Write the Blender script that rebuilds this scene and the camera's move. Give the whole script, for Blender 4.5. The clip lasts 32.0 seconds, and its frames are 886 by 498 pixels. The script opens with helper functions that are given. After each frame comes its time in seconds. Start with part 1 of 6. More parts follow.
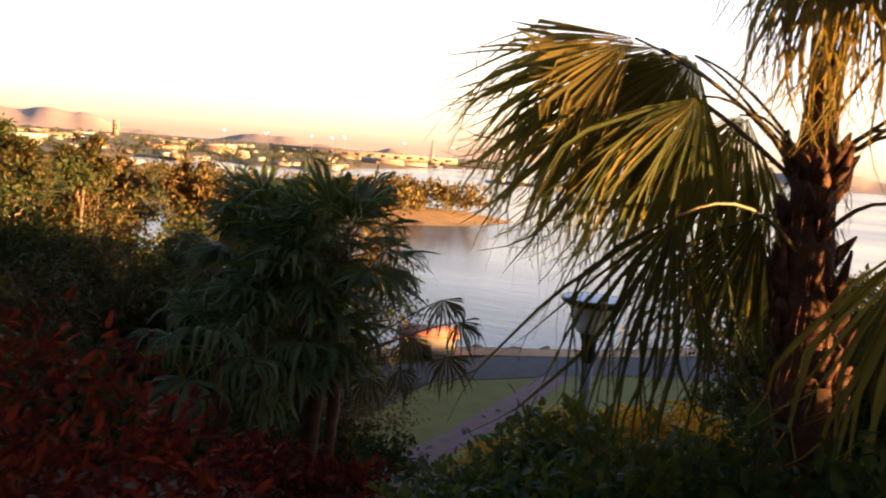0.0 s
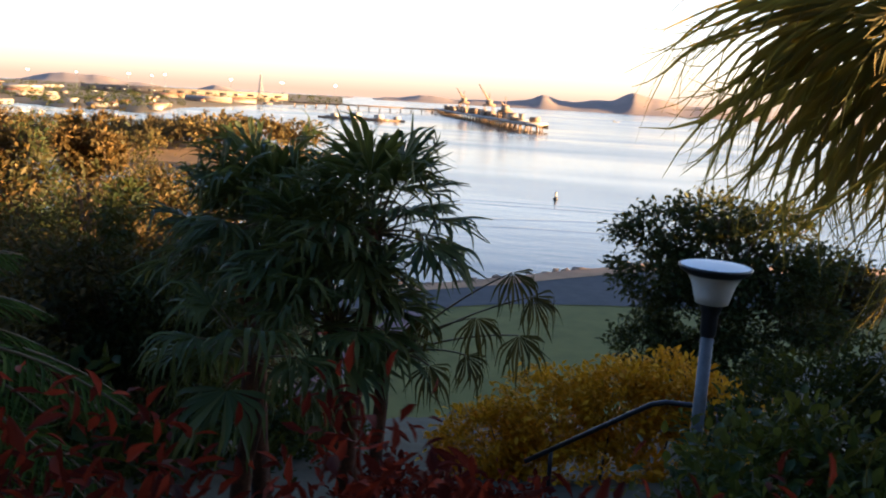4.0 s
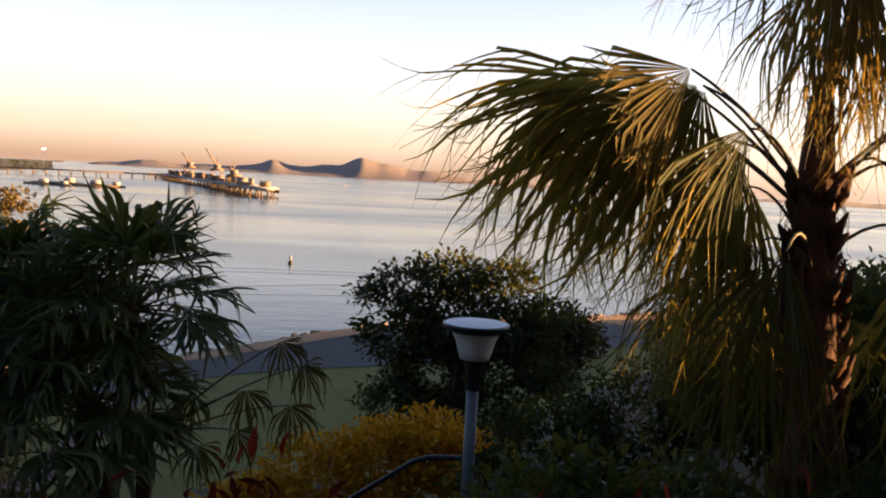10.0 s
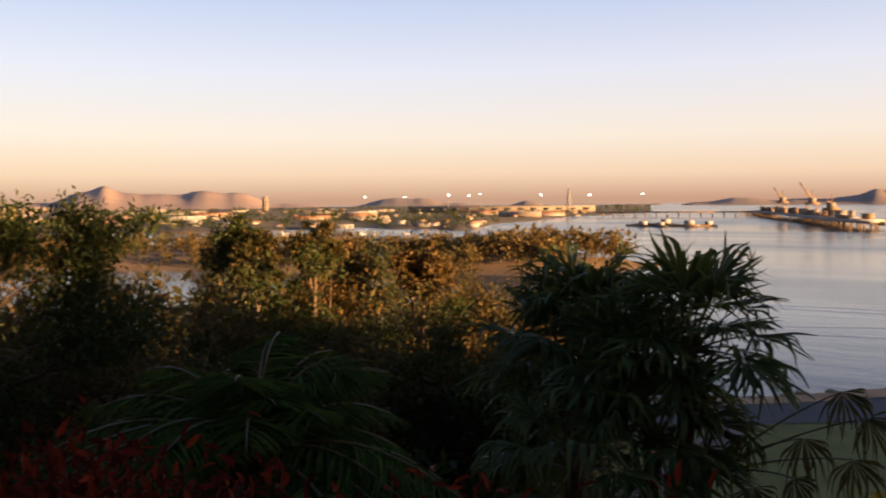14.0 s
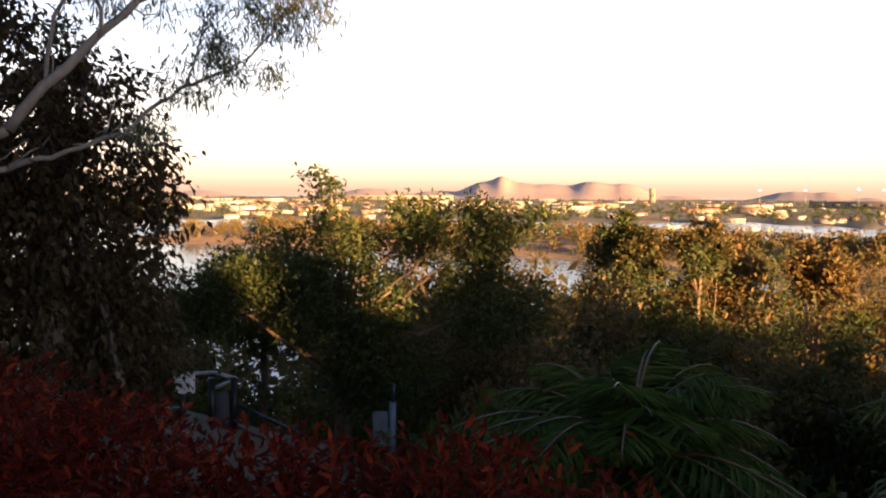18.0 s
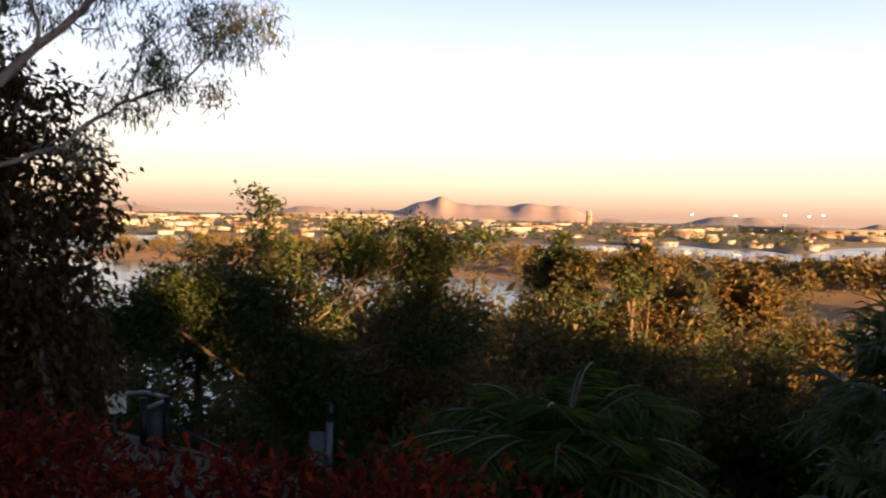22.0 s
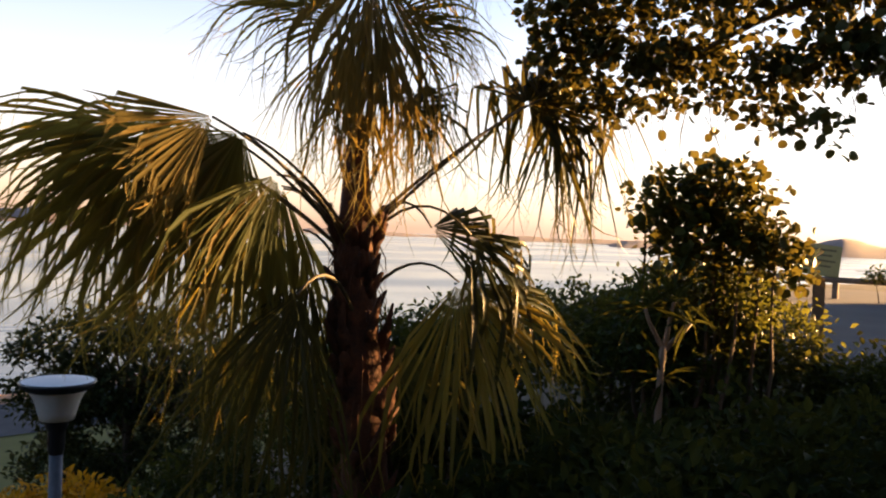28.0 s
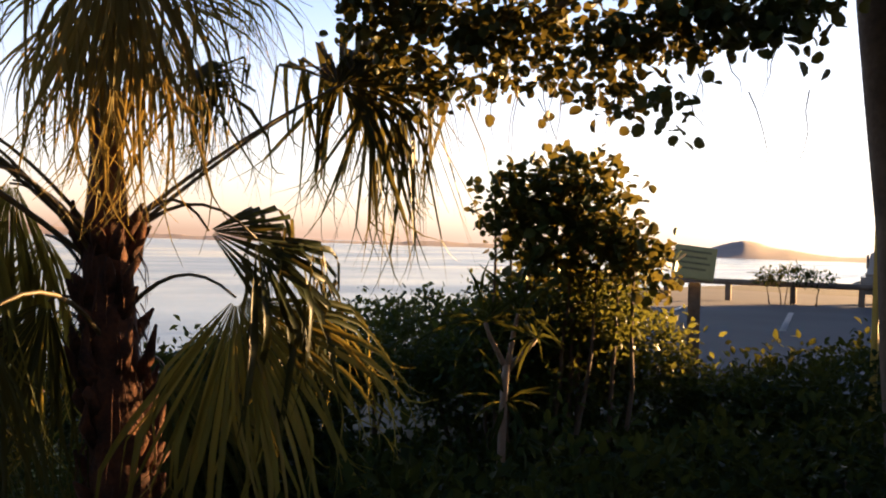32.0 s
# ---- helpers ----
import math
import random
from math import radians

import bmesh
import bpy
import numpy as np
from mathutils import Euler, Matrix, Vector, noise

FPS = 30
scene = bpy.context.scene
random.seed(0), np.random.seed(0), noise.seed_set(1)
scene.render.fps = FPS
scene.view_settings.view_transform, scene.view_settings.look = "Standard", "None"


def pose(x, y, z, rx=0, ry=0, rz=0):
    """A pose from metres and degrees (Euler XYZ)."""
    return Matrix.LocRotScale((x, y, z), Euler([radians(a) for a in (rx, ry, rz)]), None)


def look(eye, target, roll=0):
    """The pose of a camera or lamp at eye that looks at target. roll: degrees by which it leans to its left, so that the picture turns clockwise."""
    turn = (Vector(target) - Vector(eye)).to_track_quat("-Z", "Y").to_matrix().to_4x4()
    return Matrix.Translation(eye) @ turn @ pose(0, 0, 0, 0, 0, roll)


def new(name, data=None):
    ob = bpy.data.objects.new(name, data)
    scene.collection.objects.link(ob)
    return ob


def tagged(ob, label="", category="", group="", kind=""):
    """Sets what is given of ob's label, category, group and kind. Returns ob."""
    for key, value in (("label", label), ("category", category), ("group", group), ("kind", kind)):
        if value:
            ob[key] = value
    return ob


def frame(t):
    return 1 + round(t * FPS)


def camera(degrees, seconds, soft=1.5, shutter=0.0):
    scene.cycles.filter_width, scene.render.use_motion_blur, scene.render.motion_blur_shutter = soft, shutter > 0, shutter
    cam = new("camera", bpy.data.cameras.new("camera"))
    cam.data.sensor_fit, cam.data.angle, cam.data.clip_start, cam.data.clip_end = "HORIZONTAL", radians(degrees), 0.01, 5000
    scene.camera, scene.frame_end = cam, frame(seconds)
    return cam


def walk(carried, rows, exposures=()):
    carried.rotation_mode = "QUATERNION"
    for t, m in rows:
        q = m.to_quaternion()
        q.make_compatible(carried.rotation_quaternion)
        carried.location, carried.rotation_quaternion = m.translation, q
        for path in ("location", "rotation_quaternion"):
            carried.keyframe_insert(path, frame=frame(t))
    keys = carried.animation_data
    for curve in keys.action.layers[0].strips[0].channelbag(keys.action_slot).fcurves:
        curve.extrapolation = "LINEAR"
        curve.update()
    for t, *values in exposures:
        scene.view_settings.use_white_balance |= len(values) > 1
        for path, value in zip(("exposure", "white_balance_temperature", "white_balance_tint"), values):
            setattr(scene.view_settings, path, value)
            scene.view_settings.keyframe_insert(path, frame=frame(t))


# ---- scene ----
cam = camera(56.0, 32.0, soft=2.0, shutter=0.25)
PATH = [
    (0, (2.541, -0.172, 1.84), (1.726, 1.64, 1.607), 4.6),
    (0.3, (2.361, -0.267, 1.803), (1.517, 1.526, 1.538), 4.8),
    (0.5, (2.201, -0.27, 1.791), (1.374, 1.529, 1.506), 4.5),
    (1, (1.877, -0.19, 1.835), (1.072, 1.609, 1.494), 4.0),
    (1.5, (1.685, -0.073, 1.858), (0.892, 1.725, 1.49), 3.5),
    (2, (1.408, -0.05, 1.857), (0.663, 1.766, 1.478), 3.9),
    (2.5, (1.352, 0.017, 1.858), (0.603, 1.83, 1.471), 3.5),
    (4.5, (0.149, 0.171, 1.857), (-0.16, 2.12, 1.535), 3.1),
    (5, (0.057, 0.123, 1.915), (-0.185, 2.099, 1.725), 3.0),
    (5.5, (0.024, 0.08, 1.932), (-0.176, 2.067, 1.831), 2.8),
    (6, (0.043, 0.113, 1.932), (-0.13, 2.104, 1.86), 2.5),
    (6.5, (0.037, 0.075, 1.905), (-0.106, 2.068, 1.817), 2.6),
    (7, (0.005, 0.078, 1.885), (-0.096, 2.073, 1.782), 2.4),
    (7.5, (-0.001, 0.078, 1.876), (-0.067, 2.073, 1.756), 2.4),
    (8, (0.016, 0.102, 1.877), (-0.021, 2.097, 1.739), 2.4),
    (8.5, (0.114, 0.115, 1.868), (0.079, 2.109, 1.717), 3.0),
    (9, (0.187, 0.117, 1.869), (0.191, 2.111, 1.706), 3.4),
    (9.5, (0.172, 0.087, 1.881), (0.271, 2.077, 1.712), 3.2),
    (10, (0.18, 0.036, 1.889), (0.363, 2.02, 1.713), 3.1),
    (10.5, (0.291, -0.04, 1.892), (0.5, 1.941, 1.711), 3.3),
    (11, (0.434, -0.081, 1.915), (0.573, 1.905, 1.721), 3.6),
    (11.5, (0.428, -0.139, 1.945), (0.462, 1.85, 1.743), 2.9),
    (12, (0.382, -0.202, 1.91), (0.246, 1.786, 1.736), 2.5),
    (12.5, (0.356, -0.255, 1.923), (-0.02, 1.704, 1.775), 1.7),
    (13, (0.322, -0.384, 1.906), (-0.301, 1.513, 1.786), 1.3),
    (13.5, (0.352, -0.416, 1.924), (-0.521, 1.381, 1.817), 0.6),
    (14, (0.534, -0.241, 1.988), (-0.583, 1.414, 1.87), -0.5),
    (14.5, (0.557, -0.341, 1.987), (-0.764, 1.155, 1.862), -1.0),
    (15, (0.702, -0.453, 2.019), (-0.793, 0.869, 1.885), -1.0),
    (15.5, (0.758, -0.439, 2.038), (-0.901, 0.67, 1.897), -0.7),
    (17.5, (0.648, -0.346, 2.088), (-1.085, 0.642, 1.949), 0.2),
    (18, (0.658, -0.356, 2.104), (-1.071, 0.64, 1.966), 0.4),
    (19, (0.681, -0.369, 2.112), (-1.041, 0.639, 1.978), 0.7),
    (20, (0.69, -0.381, 2.108), (-1.024, 0.642, 1.977), 0.9),
    (21, (0.677, -0.371, 2.099), (-1.033, 0.659, 1.978), 1.0),
    (21.5, (0.668, -0.366, 2.1), (-1.042, 0.665, 1.992), 1.0),
    (22, (0.732, -0.41, 2.125), (-0.922, 0.711, 2.036), 1.4),
    (22.5, (0.911, -0.54, 2.124), (-0.522, 0.855, 2.075), 2.7),
    (23, (0.647, -0.821, 1.993), (-0.33, 0.924, 1.96), 2.3),
    (23.5, (0.677, -0.561, 1.988), (0.073, 1.346, 1.963), 3.4),
    (24, (0.702, -0.252, 1.957), (0.43, 1.729, 1.937), 2.7),
    (24.5, (0.688, -0.262, 1.949), (0.659, 1.738, 1.925), 2.7),
    (25, (0.692, -0.3, 1.941), (0.819, 1.696, 1.912), 2.7),
    (25.5, (0.706, -0.302, 1.952), (0.973, 1.68, 1.914), 2.2),
    (27.5, (0.886, -0.268, 1.949), (1.62, 1.592, 1.903), 2.3),
    (28, (1.003, -0.181, 1.953), (1.84, 1.635, 1.906), 2.2),
    (28.5, (1.066, -0.098, 1.953), (2.019, 1.66, 1.901), 2.3),
    (29, (1.13, 0.005, 1.962), (2.192, 1.698, 1.904), 2.3),
    (29.5, (1.249, 0.063, 1.955), (2.379, 1.712, 1.898), 2.2),
    (30, (1.43, 0.066, 1.962), (2.569, 1.71, 1.905), 2.2),
    (30.5, (1.55, 0.139, 1.946), (2.697, 1.776, 1.902), 1.9),
    (31, (1.657, 0.217, 1.949), (2.785, 1.868, 1.914), 1.8),
    (31.5, (1.8, 0.236, 1.951), (2.862, 1.931, 1.925), 1.8),
    (32, (1.889, 0.251, 1.96), (2.906, 1.974, 1.933), 1.7),
]
walk(cam, [(t, look(eye, target, roll)) for t, eye, target, roll in PATH],
     exposures=[(0, 2.25, 6800, 12), (0.7, 2.25, 6200, 10), (1.2, 2.3, 5800, 8), (2.5, 2.4, 5520, 6), (4.5, 2.2, 5520, 4), (5.2, 2.0, 5680, 5), (6.0, 1.12, 6300, 9), (8.0, 1.35, 6300, 10), (9.0, 1.55, 6250, 10), (11.0, 1.6, 6300, 10), (12.0, 1.5, 6400, 10), (13.0, 1.3, 6450, 12), (14.0, 1.25, 6450, 13),
                (15.5, 1.5, 6350, 14), (17.5, 2.22, 6350, 13), (18.6, 2.0, 6350, 13), (21.5, 1.85, 6350, 13), (23.0, 1.25, 6350, 12), (24.0, 1.0, 6400, 12), (25.5, 1.2, 6400, 10), (27.5, 1.6, 6500, 10), (29.0, 2.02, 6450, 10), (30.0, 1.86, 6400, 10), (31.0, 1.82, 6200, 10), (32.0, 1.74, 5950, 10)])

# ---- light: low evening sun over the shoulder to the right, clear sky ----
SUN_AZ, SUN_EL = 88.0, 5.0          # degrees clockwise from +y, degrees over the horizon
SEA = -30.0
world = bpy.data.worlds.new("evening_sky")
scene.world = world
world.use_nodes = True
wn, wl = world.node_tree.nodes, world.node_tree.links
wn.clear()
sky = wn.new("ShaderNodeTexSky")
sky.sky_type = 'NISHITA'
sky.sun_disc = False
sky.sun_elevation = radians(SUN_EL)
sky.sun_rotation = radians(SUN_AZ)
sky.air_density, sky.dust_density, sky.ozone_density = 1.0, 1.2, 1.5
bg = wn.new("ShaderNodeBackground")
bg.inputs["Strength"].default_value = 0.38
wout = wn.new("ShaderNodeOutputWorld")
# the clear dusk sky: warm band at the horizon, blue above, whiter towards the sun; part Nishita, part ramp by height
wco = wn.new("ShaderNodeTexCoord")
wsep = wn.new("ShaderNodeSeparateXYZ")
wl.new(wco.outputs["Generated"], wsep.inputs[0])
wramp = wn.new("ShaderNodeValToRGB")
for pos, col in ((0.0, (0.62, 0.36, 0.24)), (0.03, (0.92, 0.66, 0.47)), (0.075, (0.95, 0.81, 0.69)), (0.15, (0.80, 0.79, 0.87)), (0.28, (0.42, 0.53, 0.80)), (0.45, (0.12, 0.19, 0.38)), (0.8, (0.03, 0.055, 0.13))):
    e = wramp.color_ramp.elements.new(pos)
    e.color = (*col, 1)
wramp.color_ramp.elements.remove(wramp.color_ramp.elements[0])
wramp.color_ramp.elements.remove(wramp.color_ramp.elements[-1])
wl.new(wsep.outputs["Z"], wramp.inputs["Fac"])
wmul = wn.new("ShaderNodeMix")
wmul.data_type, wmul.blend_type = 'RGBA', 'ADD'
wmul.inputs["Factor"].default_value = 1.0
wscale = wn.new("ShaderNodeVectorMath")
wscale.operation = 'SCALE'
wscale.inputs["Scale"].default_value = 0.06
wl.new(sky.outputs["Color"], wscale.inputs[0])
wl.new(wramp.outputs["Color"], wmul.inputs["A"])
wl.new(wscale.outputs["Vector"], wmul.inputs["B"])
# the glow round the low sun
wdot = wn.new("ShaderNodeVectorMath")
wdot.operation = 'DOT_PRODUCT'
wl.new(wco.outputs["Generated"], wdot.inputs[0])
wdot.inputs[1].default_value = (math.sin(radians(SUN_AZ)), math.cos(radians(SUN_AZ)), 0.15)
whalf = wn.new("ShaderNodeMath")
whalf.operation = 'MULTIPLY_ADD'
whalf.inputs[1].default_value, whalf.inputs[2].default_value = 0.5, 0.5
wl.new(wdot.outputs["Value"], whalf.inputs[0])
wpow = wn.new("ShaderNodeMath")
wpow.operation = 'POWER'
wpow.inputs[1].default_value = 7.5
wl.new(whalf.outputs[0], wpow.inputs[0])
wglow = wn.new("ShaderNodeMix")
wglow.data_type, wglow.blend_type = 'RGBA', 'ADD'
wfade = wn.new("ShaderNodeMapRange")
wfade.inputs["From Min"].default_value, wfade.inputs["From Max"].default_value = 0.08, 0.42
wfade.inputs["To Min"].default_value, wfade.inputs["To Max"].default_value = 1.0, 0.0
wl.new(wsep.outputs["Z"], wfade.inputs["Value"])
wlow = wn.new("ShaderNodeMath")
wlow.operation = 'MULTIPLY'
wl.new(wpow.outputs[0], wlow.inputs[0])
wl.new(wfade.outputs["Result"], wlow.inputs[1])
wl.new(wlow.outputs[0], wglow.inputs["Factor"])
wl.new(wmul.outputs["Result"], wglow.inputs["A"])
wglow.inputs["B"].default_value = (1.25, 1.1, 0.95, 1)
wl.new(wglow.outputs["Result"], bg.inputs["Color"])
wl.new(bg.outputs["Background"], wout.inputs["Surface"])

sun_data = bpy.data.lights.new("sun", 'SUN')
sun_data.energy = 10.0
sun_data.angle = radians(0.6)
sun_data.color = (1.0, 0.56, 0.22)
sun = new("sun", sun_data)
sa, se = radians(SUN_AZ), radians(SUN_EL)
SUN_DIR = Vector((math.sin(sa) * math.cos(se), math.cos(sa) * math.cos(se), math.sin(se)))
sun.matrix_world = look((0, 0, 60), Vector((0, 0, 60)) - SUN_DIR)


# ---- materials ----
def shader(name):
    m = bpy.data.materials.new(name)
    m.use_nodes = True
    nt = m.node_tree
    return m, nt.nodes, nt.links, nt.nodes["Principled BSDF"]


def ramp(nodes, links, src, stops):
    r = nodes.new("ShaderNodeValToRGB")
    while len(r.color_ramp.elements) < len(stops):
        r.color_ramp.elements.new(0.5)
    for e, (p, c) in zip(r.color_ramp.elements, stops):
        e.position, e.color = p, (*c, 1)
    links.new(src, r.inputs["Fac"])
    return r.outputs["Color"]


def grain(nodes, links, scale, detail=4.0, space="Object"):
    co = nodes.new("ShaderNodeTexCoord")
    n = nodes.new("ShaderNodeTexNoise")
    n.inputs["Scale"].default_value, n.inputs["Detail"].default_value = scale, detail
    links.new(co.outputs[space], n.inputs["Vector"])
    return n.outputs["Fac"]


def rough_bump(nodes, links, bsdf, src, strength, distance):
    b = nodes.new("ShaderNodeBump")
    b.inputs["Strength"].default_value, b.inputs["Distance"].default_value = strength, distance
    links.new(src, b.inputs["Height"])
    links.new(b.outputs["Normal"], bsdf.inputs["Normal"])


def surface(name, low, high, scale=6.0, rough=0.7, metal=0.0, bump=0.3, depth=0.01, fine=40.0):
    """A plain material: two colours mixed by coarse and fine noise, with relief."""
    m, nd, lk, b = shader(name)
    a, f = grain(nd, lk, scale), grain(nd, lk, fine)
    mix = nd.new("ShaderNodeMath")
    mix.operation = 'MULTIPLY_ADD'
    mix.inputs[1].default_value = 0.35
    lk.new(f, mix.inputs[0])
    half = nd.new("ShaderNodeMath")
    half.operation = 'MULTIPLY'
    half.inputs[1].default_value = 0.65
    lk.new(a, half.inputs[0])
    lk.new(half.outputs[0], mix.inputs[2])
    lk.new(ramp(nd, lk, mix.outputs[0], [(0.3, low), (0.7, high)]), b.inputs["Base Color"])
    b.inputs["Roughness"].default_value, b.inputs["Metallic"].default_value = rough, metal
    if bump:
        rough_bump(nd, lk, b, mix.outputs[0], bump, depth)
    return m


def leaf_mat(name, stops, rough=0.45, through_light=0.35, glow=(0.30, 0.26, 0.03), fine=9.0, gloss=0.14):
    """Leaf: colour varies leaf by leaf and along the blade; light passes through."""
    m, nd, lk, b = shader(name)
    geo = nd.new("ShaderNodeNewGeometry")
    n = grain(nd, lk, fine, 3.0)
    add = nd.new("ShaderNodeMath")
    add.operation = 'MULTIPLY_ADD'
    add.inputs[1].default_value = 0.7
    lk.new(geo.outputs["Random Per Island"], add.inputs[0])
    part_noise = nd.new("ShaderNodeMath")
    part_noise.operation = 'MULTIPLY'
    part_noise.inputs[1].default_value = 0.3
    lk.new(n, part_noise.inputs[0])
    lk.new(part_noise.outputs[0], add.inputs[2])
    col = ramp(nd, lk, add.outputs[0], stops)
    lk.new(col, b.inputs["Base Color"])
    b.inputs["Roughness"].default_value = rough
    b.inputs["Specular IOR Level"].default_value = gloss
    tr = nd.new("ShaderNodeBsdfTranslucent")
    tint = nd.new("ShaderNodeMix")
    tint.data_type = 'RGBA'
    tint.inputs["Factor"].default_value = 0.5
    lk.new(col, tint.inputs["A"])
    tint.inputs["B"].default_value = (*glow, 1)
    lk.new(tint.outputs["Result"], tr.inputs["Color"])
    mx = nd.new("ShaderNodeMixShader")
    mx.inputs["Fac"].default_value = through_light
    lk.new(b.outputs["BSDF"], mx.inputs[1])
    lk.new(tr.outputs["BSDF"], mx.inputs[2])
    lk.new(mx.outputs["Shader"], nd["Material Output"].inputs["Surface"])
    return m


M_PALM = leaf_mat("palm_leaf", [(0.0, (0.017, 0.032, 0.012)), (0.6, (0.056, 0.066, 0.022)), (0.88, (0.18, 0.135, 0.045)), (1.0, (0.27, 0.175, 0.055))], 0.55, 0.40, (0.84, 0.60, 0.08), 2.0, 0.06)
# golden copy of palm_leaf: sunlight put into the colour, and the skirt's dryness
M_PALM_SUNLIT_DRY = leaf_mat("sunlit_dry_palm_leaf", [(0.0, (0.042, 0.044, 0.015)), (0.6, (0.15, 0.118, 0.036)), (1.0, (0.40, 0.28, 0.085))], 0.55, 0.35, (0.80, 0.52, 0.10), 2.0, 0.06)
M_PALM_DARK = leaf_mat("fan_palm_leaf", [(0.0, (0.024, 0.042, 0.013)), (0.7, (0.078, 0.105, 0.034)), (1.0, (0.18, 0.17, 0.055))], 0.42, 0.3, (0.24, 0.22, 0.03), 2.0, 0.20)
# darker, browner copy of palm_leaf: shade put into the colour of low fronds
M_PALM_SHADED = leaf_mat("shaded_palm_leaf", [(0.0, (0.009, 0.016, 0.005)), (0.7, (0.026, 0.036, 0.010)), (1.0, (0.12, 0.085, 0.024))], 0.38, 0.34, (0.3, 0.22, 0.04), 2.0, 0.12)
M_FEATHER = leaf_mat("feather_palm_leaf", [(0.0, (0.018, 0.036, 0.008)), (0.7, (0.058, 0.096, 0.020)), (1.0, (0.11, 0.12, 0.028))], 0.7, 0.15, (0.16, 0.18, 0.03), 2.0, 0.04)
M_PETIOLE = surface("palm_petiole", (0.050, 0.040, 0.016), (0.13, 0.090, 0.030), 3.0, 0.5)
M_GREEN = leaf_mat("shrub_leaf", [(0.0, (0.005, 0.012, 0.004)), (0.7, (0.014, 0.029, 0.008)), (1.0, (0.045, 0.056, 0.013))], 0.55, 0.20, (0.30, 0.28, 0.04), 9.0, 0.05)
M_FRESH = leaf_mat("fresh_leaf", [(0.0, (0.008, 0.022, 0.005)), (0.7, (0.022, 0.052, 0.011)), (1.0, (0.07, 0.095, 0.020))], 0.45, 0.30, (0.40, 0.36, 0.05), 9.0, 0.2)
M_ROUND = leaf_mat("round_leaf", [(0.0, (0.025, 0.045, 0.012)), (0.75, (0.05, 0.072, 0.018)), (1.0, (0.10, 0.09, 0.024))], 0.45, 0.20, (0.44, 0.32, 0.05))
M_BROADLEAF = leaf_mat("broad_leaf", [(0.0, (0.022, 0.034, 0.012)), (0.75, (0.05, 0.066, 0.020)), (1.0, (0.13, 0.10, 0.03))], 0.45, 0.18, (0.40, 0.28, 0.04))
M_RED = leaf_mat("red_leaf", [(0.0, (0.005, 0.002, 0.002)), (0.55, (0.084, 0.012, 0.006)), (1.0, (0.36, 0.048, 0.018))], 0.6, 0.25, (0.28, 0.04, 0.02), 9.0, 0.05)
M_YELLOW = leaf_mat("yellow_leaf", [(0.0, (0.34, 0.16, 0.006)), (0.5, (0.72, 0.33, 0.010)), (1.0, (0.86, 0.46, 0.02))], 0.5, 0.3, (0.5, 0.35, 0.02))
M_CANOPY = leaf_mat("canopy_leaf", [(0.0, (0.017, 0.022, 0.008)), (0.6, (0.046, 0.042, 0.014)), (1.0, (0.15, 0.085, 0.026))], 0.55, 0.22, (0.3, 0.2, 0.03))
M_CANOPY_GREEN = leaf_mat("green_canopy_leaf", [(0.0, (0.013, 0.026, 0.009)), (0.7, (0.036, 0.048, 0.015)), (1.0, (0.10, 0.085, 0.026))], 0.5, 0.2, (0.28, 0.24, 0.03))
M_CANOPY_DRY = leaf_mat("dry_canopy_leaf", [(0.0, (0.036, 0.028, 0.010)), (0.6, (0.085, 0.057, 0.019)), (1.0, (0.19, 0.11, 0.036))], 0.6, 0.22, (0.34, 0.2, 0.04))
M_WOODS = leaf_mat("far_woods_leaf", [(0.0, (0.050, 0.044, 0.015)), (0.6, (0.105, 0.076, 0.026)), (1.0, (0.19, 0.12, 0.040))], 0.7, 0.2, (0.28, 0.16, 0.04), 0.3)
M_VINE = leaf_mat("vine_leaf", [(0.0, (0.016, 0.012, 0.006)), (0.6, (0.040, 0.030, 0.014)), (1.0, (0.12, 0.075, 0.03))], 0.6, 0.25, (0.22, 0.12, 0.03))
M_GUM = leaf_mat("gum_leaf", [(0.0, (0.05, 0.065, 0.04)), (1.0, (0.11, 0.12, 0.07))], 0.5, 0.2, (0.2, 0.18, 0.06))
M_BARK = surface("bark", (0.05, 0.035, 0.022), (0.16, 0.11, 0.07), 4.0, 0.9, 0, 0.8, 0.02, 30.0)
M_GUM_BARK = surface("gum_bark", (0.12, 0.095, 0.075), (0.26, 0.215, 0.175), 3.0, 0.8, 0, 0.3, 0.01, 20.0)
M_PALM_TRUNK = surface("palm_trunk", (0.016, 0.007, 0.004), (0.14, 0.050, 0.017), 9.0, 0.95, 0, 0.9, 0.02, 60.0)
M_SOIL = surface("hill_soil", (0.020, 0.020, 0.010), (0.06, 0.055, 0.028), 0.6, 0.95, 0, 0.6, 0.05, 9.0)
M_LAWN = surface("lawn_grass", (0.115, 0.112, 0.020), (0.18, 0.168, 0.034), 0.35, 0.95, 0, 0.5, 0.03, 25.0)
M_ASPHALT = surface("asphalt", (0.045, 0.046, 0.05), (0.075, 0.075, 0.08), 0.5, 0.9, 0, 0.2, 0.004, 60.0)
M_SAND = surface("shore_sand", (0.26, 0.14, 0.07), (0.58, 0.34, 0.18), 0.12, 0.95, 0, 0.4, 0.1, 3.0)
M_ROCK = surface("shore_rock", (0.12, 0.08, 0.055), (0.36, 0.24, 0.15), 0.8, 0.95, 0, 0.7, 0.1, 6.0)
M_TOWN = surface("town_land", (0.035, 0.033, 0.018), (0.10, 0.075, 0.045), 0.012, 0.95, 0, 0.0, 0.1, 0.09)
